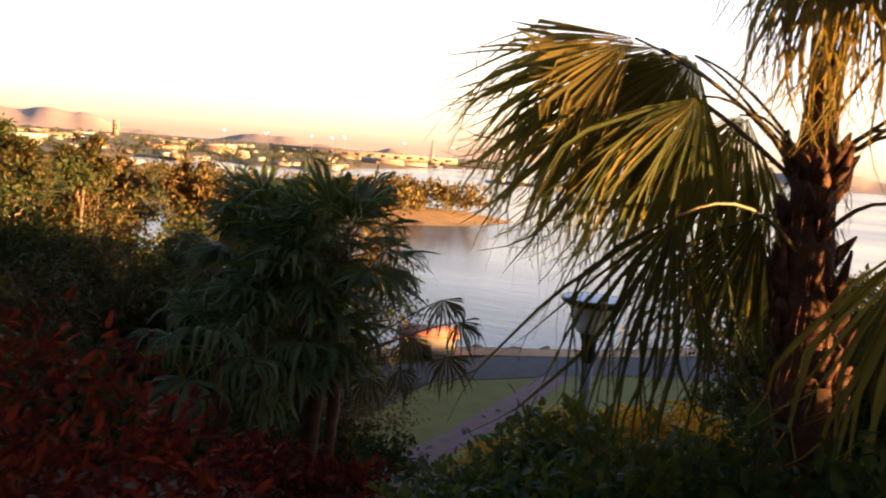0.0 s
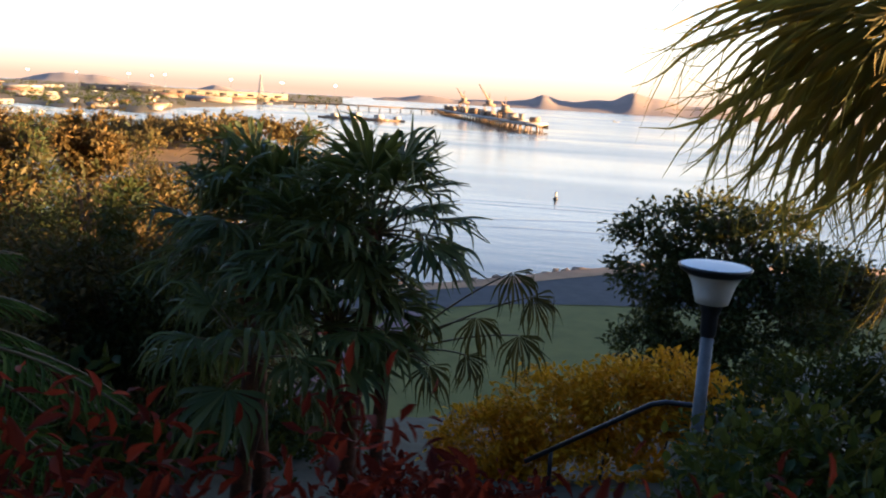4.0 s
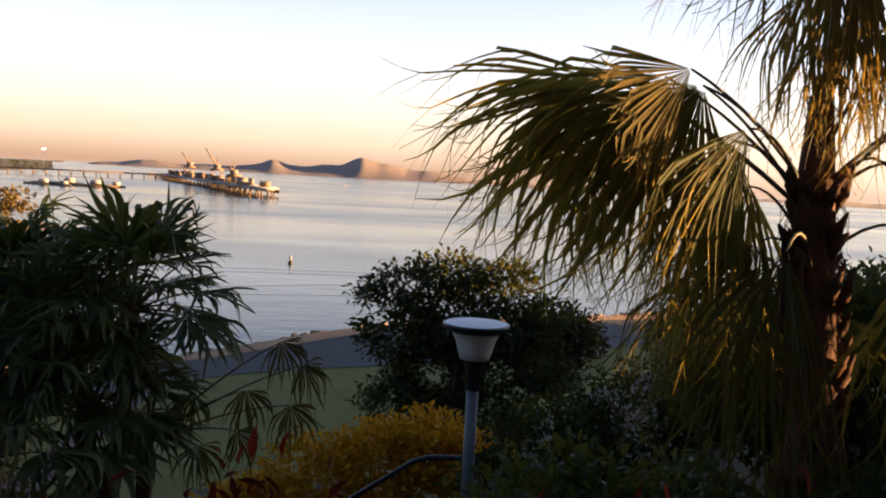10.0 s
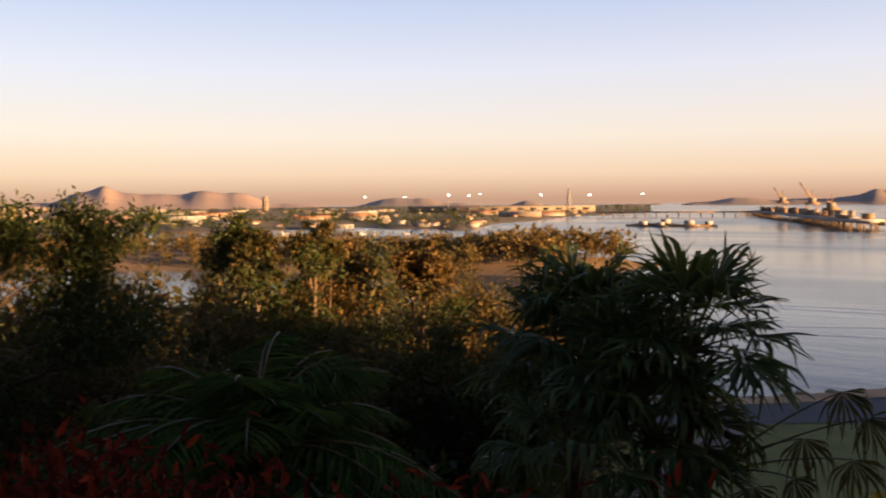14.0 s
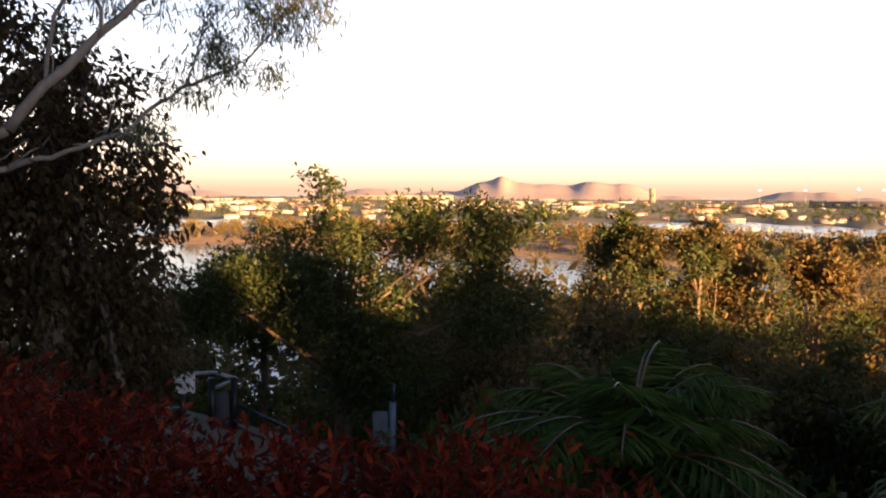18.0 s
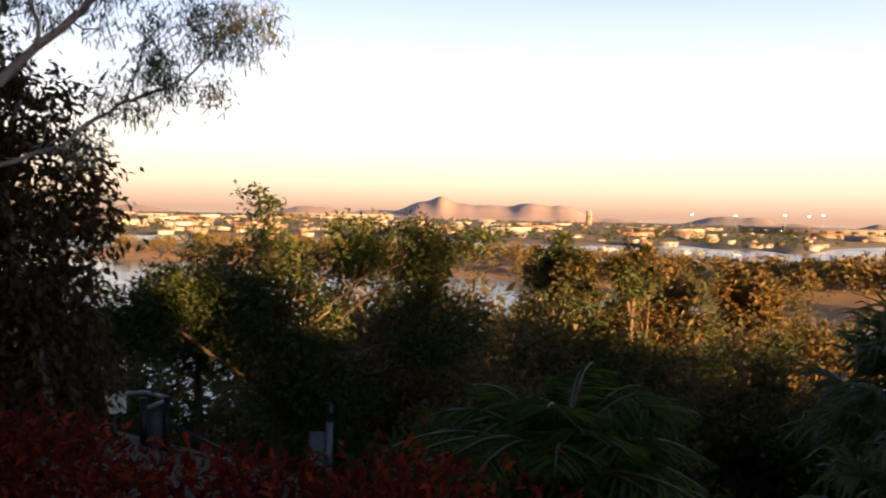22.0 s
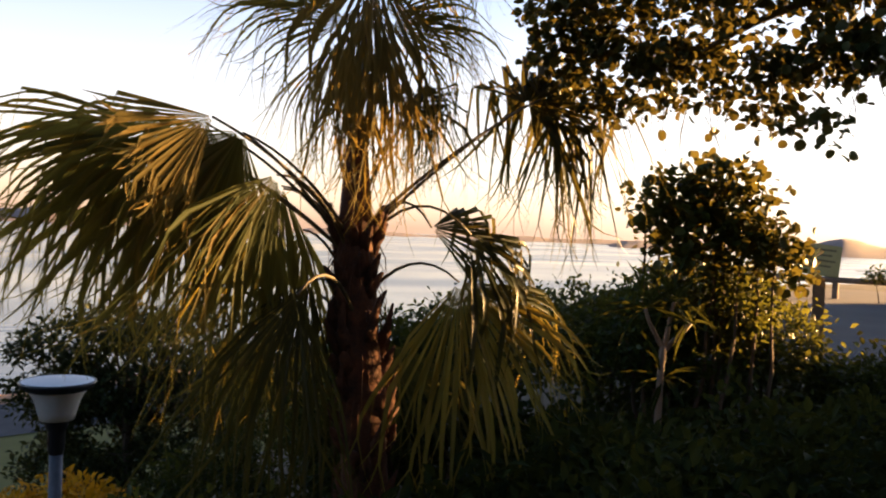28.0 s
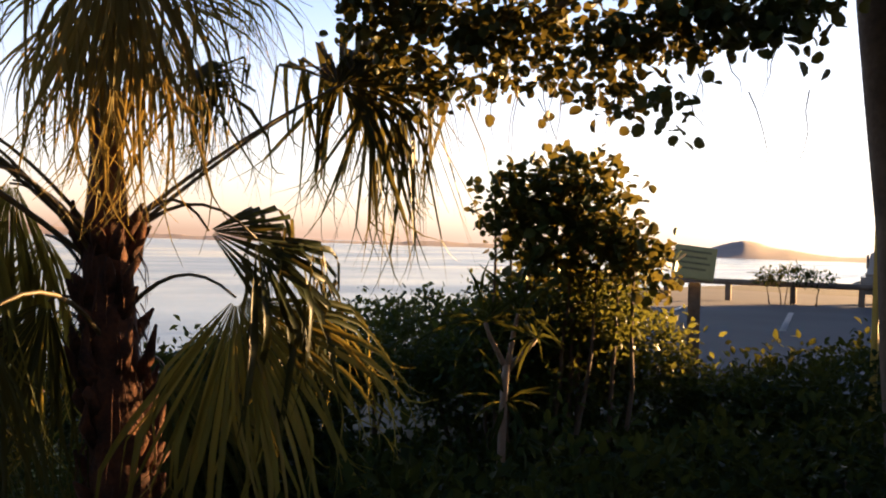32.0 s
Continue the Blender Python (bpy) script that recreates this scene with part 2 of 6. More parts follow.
# distance haze put into the base colours; the mountain is warmed as sunlit too
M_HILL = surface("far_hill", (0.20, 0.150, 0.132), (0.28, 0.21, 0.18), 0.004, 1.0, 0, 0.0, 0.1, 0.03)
M_MOUNTAIN = surface("hazy_mountain", (0.30, 0.215, 0.18), (0.40, 0.285, 0.235), 0.004, 1.0, 0, 0.0, 0.1, 0.03)
M_WHITE = surface("white_paint", (0.22, 0.20, 0.185), (0.36, 0.335, 0.31), 0.3, 0.6, 0, 0.0)
M_CREAM = surface("cream_wall", (0.12, 0.095, 0.075), (0.24, 0.19, 0.145), 0.2, 0.7, 0, 0.0)
M_ROOF = surface("metal_roof", (0.11, 0.10, 0.095), (0.26, 0.24, 0.22), 0.2, 0.5, 0.0, 0.0)
M_ROOF_RED = surface("red_roof", (0.20, 0.08, 0.05), (0.34, 0.14, 0.08), 0.2, 0.7, 0, 0.0)
M_GLASS_DARK = surface("dark_window", (0.02, 0.02, 0.025), (0.04, 0.04, 0.045), 1.0, 0.15, 0, 0.0)
M_STEEL = surface("galvanised_steel", (0.10, 0.12, 0.14), (0.19, 0.21, 0.23), 6.0, 0.55, 0.2, 0.1, 0.002)
M_BARE = surface("bare_galvanised_bar", (0.42, 0.42, 0.42), (0.60, 0.60, 0.58), 8.0, 0.5, 0.3, 0.0)
M_BLACK = surface("black_paint", (0.012, 0.012, 0.014), (0.03, 0.03, 0.034), 8.0, 0.4, 0.0, 0.1, 0.002)
M_OPAL = surface("opal_plastic", (0.76, 0.73, 0.66), (0.84, 0.82, 0.75), 5.0, 0.35, 0.0, 0.0)
M_TIMBER = surface("weathered_timber", (0.10, 0.07, 0.045), (0.24, 0.17, 0.11), 5.0, 0.85, 0, 0.5, 0.004, 40.0)
M_CONCRETE = surface("concrete", (0.22, 0.21, 0.20), (0.36, 0.34, 0.32), 0.6, 0.9, 0, 0.3, 0.01, 12.0)
M_RUST = surface("rusty_steel", (0.12, 0.07, 0.04), (0.30, 0.20, 0.12), 0.2, 0.7, 0.3, 0.0)
M_YPAINT = surface("yellow_paint", (0.50, 0.33, 0.05), (0.66, 0.46, 0.09), 6.0, 0.55, 0, 0.2, 0.002)
M_SIGN = surface("sign_panel", (0.44, 0.37, 0.13), (0.56, 0.48, 0.20), 4.0, 0.5, 0, 0.0)
M_SIGN_WHITE = surface("white_sign", (0.84, 0.82, 0.80), (0.92, 0.90, 0.88), 7.0, 0.5, 0, 0.0)
M_CAR = surface("car_paint", (0.30, 0.26, 0.22), (0.36, 0.32, 0.27), 2.0, 0.3, 0.1, 0.0)
M_TYRE = surface("tyre_rubber", (0.015, 0.015, 0.015), (0.03, 0.03, 0.03), 20.0, 0.9)


def make_water():
    m, nd, lk, b = shader("sea_water")
    co = nd.new("ShaderNodeTexCoord")
    mp = nd.new("ShaderNodeMapping")
    mp.inputs["Scale"].default_value = (0.35, 1.0, 1.0)
    lk.new(co.outputs["Object"], mp.inputs["Vector"])
    n1, n2 = nd.new("ShaderNodeTexNoise"), nd.new("ShaderNodeTexNoise")
    n1.inputs["Scale"].default_value, n1.inputs["Detail"].default_value = 0.25, 5.0
    n2.inputs["Scale"].default_value, n2.inputs["Detail"].default_value = 0.012, 3.0
    lk.new(mp.outputs["Vector"], n1.inputs["Vector"])
    lk.new(mp.outputs["Vector"], n2.inputs["Vector"])
    b.inputs["Base Color"].default_value = (0.035, 0.05, 0.06, 1)
    b.inputs["IOR"].default_value = 1.33
    lk.new(ramp(nd, lk, n2.outputs["Fac"], [(0.35, (0.10,) * 3), (0.65, (0.24,) * 3)]), b.inputs["Roughness"])
    rough_bump(nd, lk, b, n1.outputs["Fac"], 0.4, 0.4)
    return m


M_SEA = make_water()


# ---- mesh tools ----
def mesh(name, verts, faces, smooth=False):
    """A mesh from arrays: verts (n, 3); faces: one array, or a list of arrays, with 3 or 4 columns."""
    verts = np.asarray(verts, np.float32).reshape(-1, 3)
    groups = [np.asarray(f, np.int32) for f in (faces if isinstance(faces, list) else [faces])]
    groups = [g for g in groups if len(g)]
    me = bpy.data.meshes.new(name)
    loops = np.concatenate([g.ravel() for g in groups])
    sizes = np.concatenate([np.full(len(g), g.shape[1], np.int32) for g in groups])
    me.vertices.add(len(verts))
    me.vertices.foreach_set("co", verts.ravel())
    me.loops.add(len(loops))
    me.loops.foreach_set("vertex_index", loops)
    me.polygons.add(len(sizes))
    me.polygons.foreach_set("loop_start", np.concatenate([[0], np.cumsum(sizes)[:-1]]).astype(np.int32))
    if smooth:
        me.polygons.foreach_set("use_smooth", np.ones(len(sizes), bool))
    me.update(calc_edges=True)
    me.validate()
    return me


def thing(name, label, category, at=(0, 0, 0), group="", kind=""):
    ob = new(name)
    ob.empty_display_size = 0.1
    ob.location = at
    return tagged(ob, label, category, group, kind)


def part(name, me, material, parent=None, label=""):
    """One mesh object; under a parent its coordinates are the world's, as the parent only stands at its base."""
    ob = new(name, me)
    if not me.materials:
        me.materials.append(material)
    if parent is not None:
        ob.parent = parent
        base = Matrix.Translation(-parent.location) if parent.parent is None else Matrix.Identity(4)
        ob.matrix_parent_inverse = base
        if parent.type == 'MESH':
            ob.matrix_parent_inverse = Matrix.Identity(4)
    return tagged(ob, label) if label else ob


def solo(name, me, material, label, category, group="", kind=""):
    ob = new(name, me)
    me.materials.append(material)
    return tagged(ob, label, category, group, kind)


def join(pieces):
    """Joins (verts, faces) pairs; faces with 4 columns."""
    vs, fs, n = [], [], 0
    for v, f in pieces:
        vs.append(np.asarray(v, float))
        fs.append(np.asarray(f) + n)
        n += len(v)
    return np.concatenate(vs), np.concatenate(fs)


def tube(points, radii, sides=8, cap=True):
    """A round limb along points; radii: one each."""
    p = np.asarray(points, float)
    r = np.broadcast_to(np.asarray(radii, float), (len(p),))
    tan = np.gradient(p, axis=0)
    tan /= np.linalg.norm(tan, axis=1)[:, None] + 1e-9
    ref = np.array([0.0, 0.0, 1.0]) if abs(tan[:, 2]).mean() < 0.8 else np.array([1.0, 0.0, 0.0])
    a = np.cross(tan, ref)
    a /= np.linalg.norm(a, axis=1)[:, None] + 1e-9
    b = np.cross(tan, a)
    ang = np.linspace(0, 2 * math.pi, sides, endpoint=False)
    ring = p[:, None] + r[:, None, None] * (np.cos(ang)[None, :, None] * a[:, None] + np.sin(ang)[None, :, None] * b[:, None])
    v = ring.reshape(-1, 3)
    i = np.arange(len(p) - 1)[:, None] * sides
    j = np.arange(sides)[None]
    k = (j + 1) % sides
    f = np.stack([i + j, i + k, i + sides + k, i + sides + j], -1).reshape(-1, 4)
    if cap:
        n = len(v)
        v = np.concatenate([v, p[:1], p[-1:]])
        jj = np.arange(sides)
        kk = (jj + 1) % sides
        last = (len(p) - 1) * sides
        f = np.concatenate([f, np.stack([kk, jj, np.full(sides, n), np.full(sides, n)], -1), np.stack([last + jj, last + kk, np.full(sides, n + 1), np.full(sides, n + 1)], -1)])
    return v, f


def fix_quads(f):
    """Splits quads that repeat a corner into triangles: returns a list of face arrays."""
    f = np.asarray(f)
    bad = f[:, 2] == f[:, 3]
    return [f[~bad], f[bad][:, :3]]


def limb_mesh(name, tubes, smooth=True):
    v, f = join(tubes)
    return mesh(name, v, fix_quads(f), smooth)


def box(cx, cy, cz, sx, sy, sz, turn=0.0):
    """A block, centre and sizes, turned about z (degrees)."""
    s = np.array([[-1, -1, -1], [1, -1, -1], [1, 1, -1], [-1, 1, -1], [-1, -1, 1], [1, -1, 1], [1, 1, 1], [-1, 1, 1]]) * 0.5 * np.array([sx, sy, sz])
    c, n = math.cos(radians(turn)), math.sin(radians(turn))
    s = np.stack([c * s[:, 0] - n * s[:, 1], n * s[:, 0] + c * s[:, 1], s[:, 2]], -1) + np.array([cx, cy, cz])
    f = np.array([[3, 2, 1, 0], [4, 5, 6, 7], [0, 1, 5, 4], [1, 2, 6, 5], [2, 3, 7, 6], [3, 0, 4, 7]])
    return s, f


def bevel_box(name, cx, cy, cz, sx, sy, sz, turn=0.0, r=0.01):
    bm = bmesh.new()
    bmesh.ops.create_cube(bm, size=1.0)
    bmesh.ops.scale(bm, vec=(sx, sy, sz), verts=bm.verts)
    bmesh.ops.bevel(bm, geom=bm.edges[:], offset=r, segments=2, affect='EDGES')
    bmesh.ops.transform(bm, matrix=pose(cx, cy, cz, 0, 0, turn), verts=bm.verts)
    me = bpy.data.meshes.new(name)
    bm.to_mesh(me)
    bm.free()
    return me


def lathe(profile, at, sides=32):
    """A turned shape: (radius, height) pairs about a vertical axis."""
    pr = np.asarray(profile, float)
    ang = np.linspace(0, 2 * math.pi, sides, endpoint=False)
    v = np.stack([pr[:, None, 0] * np.cos(ang), pr[:, None, 0] * np.sin(ang), np.repeat(pr[:, 1:], sides, 1)], -1).reshape(-1, 3) + np.asarray(at, float)
    i = np.arange(len(pr) - 1)[:, None] * sides
    j = np.arange(sides)[None]
    k = (j + 1) % sides
    return v, np.stack([i + j, i + k, i + sides + k, i + sides + j], -1).reshape(-1, 4)


# leaf shapes: base at the origin, tip along +y, face up
def lance(width=0.3, fold=0.08, bend=0.12):
    v = np.array([[0, 0, 0], [-width * .45, .35, fold], [0, .35, 0], [width * .45, .35, fold], [-width * .35, .7, fold - bend * .4], [0, .7, -bend * .4], [width * .35, .7, fold - bend * .4], [0, 1, -bend]])
    t = np.array([[0, 2, 1], [0, 3, 2], [1, 2, 5], [1, 5, 4], [2, 3, 6], [2, 6, 5], [4, 5, 7], [5, 6, 7]])
    return v, t


def round_leaf():
    a = np.linspace(-math.pi / 2, 1.5 * math.pi, 9)[:-1]
    v = np.stack([0.46 * np.cos(a), 0.5 + 0.5 * np.sin(a), 0.16 * np.abs(np.cos(a))], -1)
    v = np.concatenate([v, [[0, 0.45, 0.0]]])
    v[4, 2] = -0.06
    t = np.array([[i, (i + 1) % 8, 8] for i in range(8)])
    return v, t


def simple_leaf(width=0.45):
    v = np.array([[0, 0, 0], [-width * .5, .5, .1], [0, 1, -.08], [width * .5, .5, .1]])
    return v, np.array([[0, 3, 2], [0, 2, 1]])


def broad(width=0.55):
    v = np.array([[0, 0, 0], [-width * .5, .4, .1], [0, .45, 0], [width * .5, .4, .1], [-width * .3, .78, .05], [width * .3, .78, .05], [0, 1, -.1]])
    return v, np.array([[0, 2, 1], [0, 3, 2], [1, 2, 4], [2, 3, 5], [2, 6, 4], [2, 5, 6]])


ROUND, SIMPLE, SLIM, BROAD, LEAFLET = round_leaf(), simple_leaf(), lance(0.16, 0.02, 0.25), broad(), broad(0.32)


def scatter(shape, at, along, size, rng, face=None):
    """Leaves of one shape: base points, directions of growth, sizes."""
    tv, tf = shape
    n = len(at)
    y = np.asarray(along, float)
    y = y / (np.linalg.norm(y, axis=1)[:, None] + 1e-9)
    up = rng.normal(size=(n, 3)) * 0.6 + (np.array([0, 0, 1.0]) if face is None else face)
    x = np.cross(y, up)
    x /= np.linalg.norm(x, axis=1)[:, None] + 1e-9
    z = np.cross(x, y)
    s = np.broadcast_to(np.asarray(size, float), (n,))[:, None, None]
    v = np.asarray(at)[:, None] + s * (tv[None, :, :1] * x[:, None] + tv[None, :, 1:2] * y[:, None] + tv[None, :, 2:] * z[:, None])
    f = tf[None] + (np.arange(n) * len(tv))[:, None, None]
    return v.reshape(-1, 3), f.reshape(-1, tf.shape[1])


def in_blobs(blobs, n, rng, shell=0.5):
    """Points in ellipsoids (x, y, z, rx, ry, rz), towards their outside, and the way outwards."""
    b = np.asarray(blobs, float)
    w = (b[:, 3] * b[:, 4] * b[:, 5]) ** (2 / 3)
    k = rng.choice(len(b), n, p=w / w.sum())
    d = rng.normal(size=(n, 3))
    d /= np.linalg.norm(d, axis=1)[:, None]
    r = shell + (1 - shell) * rng.random(n) ** 0.7
    return b[k, :3] + d * r[:, None] * b[k, 3:], d


def crown(blobs, clumps, per, spread, shape, size, rng, hang=0.0, shell=0.45):
    """A crown of leaf clumps with gaps between them."""
    c, d = in_blobs(blobs, clumps, rng, shell)
    at = np.repeat(c, per, 0) + rng.normal(size=(clumps * per, 3)) * spread * np.array([1, 1, 0.75])
    way = np.repeat(d, per, 0) * 0.7 + rng.normal(size=(clumps * per, 3)) * 0.7 + np.array([0, 0, -hang])
    return scatter(shape, at, way, size * rng.uniform(0.6, 1.25, clumps * per), rng), c


def wobble(a, b, n, amount, rng, sag=0.0):
    """A crooked line from a to b."""
    t = np.linspace(0, 1, n)[:, None]
    p = np.asarray(a) * (1 - t) + np.asarray(b) * t
    j = np.cumsum(rng.normal(size=(n, 3)), 0) * amount
    j -= t * j[-1]
    p = p + j
    p[:, 2] += sag * 4 * (t * (1 - t))[:, 0]
    return p


def tree(name, label, category, base, top, radius, blobs, clumps, per, spread, shape, size, leaf, seed, limbs=9, bark=None, hang=0.0, group="", shell=0.45, low_limb=3):
    rng = np.random.default_rng(seed)
    bark = bark or M_BARK
    t = thing(name, label, category, base, group)
    spine = wobble(base, top, 7, 0.03 * (top[2] - base[2]) / 4, rng)
    part("trunk", limb_mesh("trunk", [tube(spine, np.linspace(radius, radius * 0.45, 7), 10)]), bark, t)
    (v, f), c = crown(blobs, clumps, per, spread, shape, size, rng, hang, shell)
    for k in range(limbs):
        arms = []
        end = c[rng.integers(len(c))]
        s = spine[rng.integers(low_limb, 7)]
        line = wobble(s, end, 7, 0.05 * np.linalg.norm(end - s) / 3, rng, 0.05)
        r0 = radius * rng.uniform(0.25, 0.45)
        arms.append(tube(line, np.linspace(r0, r0 * 0.2, 7), 6))
        for q in range(3):
            e2 = c[np.argsort(np.linalg.norm(c - line[4], axis=1))[rng.integers(min(12, len(c)))]]
            arms.append(tube(wobble(line[rng.integers(3, 6)], e2, 5, 0.03, rng), np.linspace(r0 * 0.35, r0 * 0.1, 5), 5))
        part("limb", limb_mesh("limb", arms), bark, t)
    part("crown", mesh("crown", v, f), leaf, t)
    return t


# ---- the ground: a headland that falls to a lawn, a road and the shore ----
# past x = 60 the edge is unseen land, added to shade lawn and road
EDGE_X = [-200, -60, -14, -4, 0, 2, 4, 8, 12, 18, 30, 60, 120, 200, 290, 340, 400]
EDGE_Y = [-60, -14, -2.5, 0.2, 1.4, 2.6, 5.2, 9.5, 13.5, 23, 26, 28, 50, 78, 162, 165, 120]
SHORE_X = [-200, -160, -110, -80, -60, -47, -26, -3, 3, 57, 140, 300, 500]
SHORE_Y = [-160, -60, 30, 62, 92, 113, 129, 154, 160, 184, 208, 190, 120]


def height(x, y):
    """The height of the headland, with an unseen bank and rise added to shape the light."""
    x, y = np.asarray(x, float), np.asarray(y, float)
    q = y - np.interp(x, EDGE_X, EDGE_Y)
    p = np.maximum(0, -x - 14)
    soft = np.log1p(np.exp(np.clip(q * 1.6, -30, 30))) / 1.6
    soft = np.where(q > 15, q, soft)
    h = 0.3 - 0.37 * soft - 0.28 * p
    h = np.maximum(h, -27.6)
    past = y - np.interp(x, SHORE_X, SHORE_Y)
    h = np.where(past > 0, np.minimum(h, -27.6 - 0.35 * past), h)
    # unseen bank added behind the lookout, to keep skylight off the near plants
    back = np.maximum(0, -4.2 - 0.8 * np.maximum(0, x) - y)
    h = np.maximum(h, np.where(back > 0, 0.3 + np.minimum(back * 1.3, 11.0), h))
    # unseen rise added sunwards; its profile shades the slope and lights the palm
    sx, sy = math.sin(radians(SUN_AZ)), math.cos(radians(SUN_AZ))
    along, across = sx * x + sy * y, sx * y - sy * x
    mid, wide = np.interp(across, [6.5, 9], [25, 34]), np.interp(across, [7, 10], [4.0, 3.0])
    h = h + np.interp(across, [-14, -6, -3, -1, 2.0, 2.5, 3.3, 3.6, 3.95, 4.0, 4.3, 4.4, 5.2, 5.7, 6.2, 7.6, 9, 12, 13.5], [8, 8, 7.2, 7.2, 7.0, 4.6, 3.9, 2.9, 2.7, 2.2, 2.2, 2.6, 2.5, 2.6, 3.8, 3.9, 3.7, 3.4, 0]) * np.exp(-((along - mid) / wide) ** 2 * 0.5) * np.where(across < -14, np.exp(-((across + 14) / 4) ** 2), 1)
    return np.maximum(h, -36)


def sheet(xs, ys, fn, lift=0.0):
    gx, gy = np.meshgrid(xs, ys, indexing="ij")
    v = np.stack([gx, gy, fn(gx, gy) + lift], -1).reshape(-1, 3)
    n, m = len(xs), len(ys)
    i = (np.arange(n - 1)[:, None] * m + np.arange(m - 1)[None]).ravel()
    return v, np.stack([i, i + m, i + m + 1, i + 1], -1)


def ground_fn(x, y):
    bumps = 0.12 * np.sin(0.9 * x + 1.3 * np.sin(0.5 * y)) * np.sin(1.1 * y)
    h = height(x, y)
    return h + bumps * np.clip((-h - 1.5) / 4, 0, 1) * np.clip((h + 26) / 3, 0, 1)


gs = np.sinh(np.linspace(-4.6, 4.6, 190)) * 7.2
v, f = sheet(gs, gs, ground_fn)
solo("ground", mesh("ground", v, f, True), M_SOIL, "dark wooded slope of the headland falling to the shore", "ground", kind="structure")

# sea
ang = np.linspace(0, 2 * math.pi, 96, endpoint=False)
rad = np.array([0, 60, 130, 260, 500, 900, 1600, 2800, 4900.0])
v = np.stack([rad[:, None] * np.cos(ang), rad[:, None] * np.sin(ang), np.full((len(rad), 96), SEA)], -1).reshape(-1, 3)
i, j = np.arange(len(rad) - 1)[:, None] * 96, np.arange(96)[None]
f = np.stack([i + j, i + 96 + j, i + 96 + (j + 1) % 96, i + (j + 1) % 96], -1).reshape(-1, 4)
solo("water", mesh("water", v, f), M_SEA, "calm grey-lilac harbour water at dusk", "water", kind="structure")


def strip(line, width, lift, step=3.0, cols=5):
    """A band along a line of (x, y), laid on the ground; its width may change with x."""
    p = np.asarray(line, float)
    s = np.concatenate([[0], np.cumsum(np.linalg.norm(np.diff(p, axis=0), axis=1))])
    q = np.arange(0, s[-1], step)
    x, y = np.interp(q, s, p[:, 0]), np.interp(q, s, p[:, 1])
    k = np.ones(7) / 7
    if len(q) > 12:
        x[3:-3], y[3:-3] = np.convolve(x, k, "valid"), np.convolve(y, k, "valid")
    tx, ty = np.gradient(x), np.gradient(y)
    n = np.hypot(tx, ty) + 1e-9
    w = np.full(len(q), width) if np.ndim(width) == 0 else np.interp(x, *zip(*width))
    o = np.linspace(-0.5, 0.5, cols) * w[:, None]
    vx, vy = x[:, None] - (ty / n)[:, None] * o, y[:, None] + (tx / n)[:, None] * o
    v = np.stack([vx, vy, height(vx, vy) + lift], -1).reshape(-1, 3)
    i = (np.arange(len(q) - 1)[:, None] * cols + np.arange(cols - 1)[None]).ravel()
    return v, np.stack([i, i + cols, i + cols + 1, i + 1], -1)


# lawn: the flat below the slope
xs, ys = np.linspace(-40, 60, 60), np.linspace(66, 150, 60)
v, f = sheet(xs, ys, height, 0.06)
keep = np.array([(v[q][:, 2] < -26.5).all() and (v[q][:, 2] > -27.8).all() for q in f])
solo("lawn", mesh("lawn", v, f[keep], True), M_LAWN, "mown green lawn at the foot of the slope", "lawn", kind="structure")
v, f = strip([(110, 184), (57, 166), (25, 150), (0, 137), (-13, 130.5), (-25, 120), (-36, 107), (-46, 94), (-54, 80)], [(-40, 9), (-25, 13), (-13, 20), (4, 27)], 0.16, 3.0, 9)
solo("road", mesh("road", v, f, True), M_ASPHALT, "dark grey asphalt foreshore road curving round the lawn", "road", kind="structure")
v, f = strip([(-27.5, 112), (-28.2, 98), (-28, 88), (-30, 66)], 3.6, 0.14)
solo("footpath", mesh("footpath", v, f, True), surface("red_paving", (0.13, 0.075, 0.075), (0.21, 0.13, 0.125), 0.8, 0.9, 0, 0.2, 0.01, 8.0), "dull red paved footpath crossing the lawn", "path", kind="structure")
v, f = strip([(140, 200), (57, 179), (3, 156), (-3, 150), (-26, 126), (-47, 110), (-60, 89)], 5.0, 0.24)
solo("foreshore", mesh("foreshore", v, f, True), M_SAND, "strip of dry orange grass and sand along the sea wall", "verge", kind="structure")
rng = np.random.default_rng(5)
rocks = []
for k in range(260):
    t = rng.random()
    x = -60 + 170 * t
    y = float(np.interp(x, SHORE_X, SHORE_Y)) + rng.normal() * 0.7
    s = rng.uniform(0.5, 1.3)
    b, q = box(x, y, -27.7 - 0.35 * abs(rng.normal()), s * 1.3, s, s * 0.8, rng.uniform(0, 90))
    b = b + rng.normal(size=b.shape) * 0.14 * s
    rocks.append((b, q))
v, f = join(rocks)
solo("rock_wall", mesh("rock_wall", v, f), M_ROCK, "rough boulders of the sea wall catching the last sun", "rocks", kind="stuff")


# ---- far land ----
def bearing(b, d):
    """A place d metres off at b degrees to the left of +y."""
    return -d * math.sin(radians(b)), d * math.cos(radians(b))


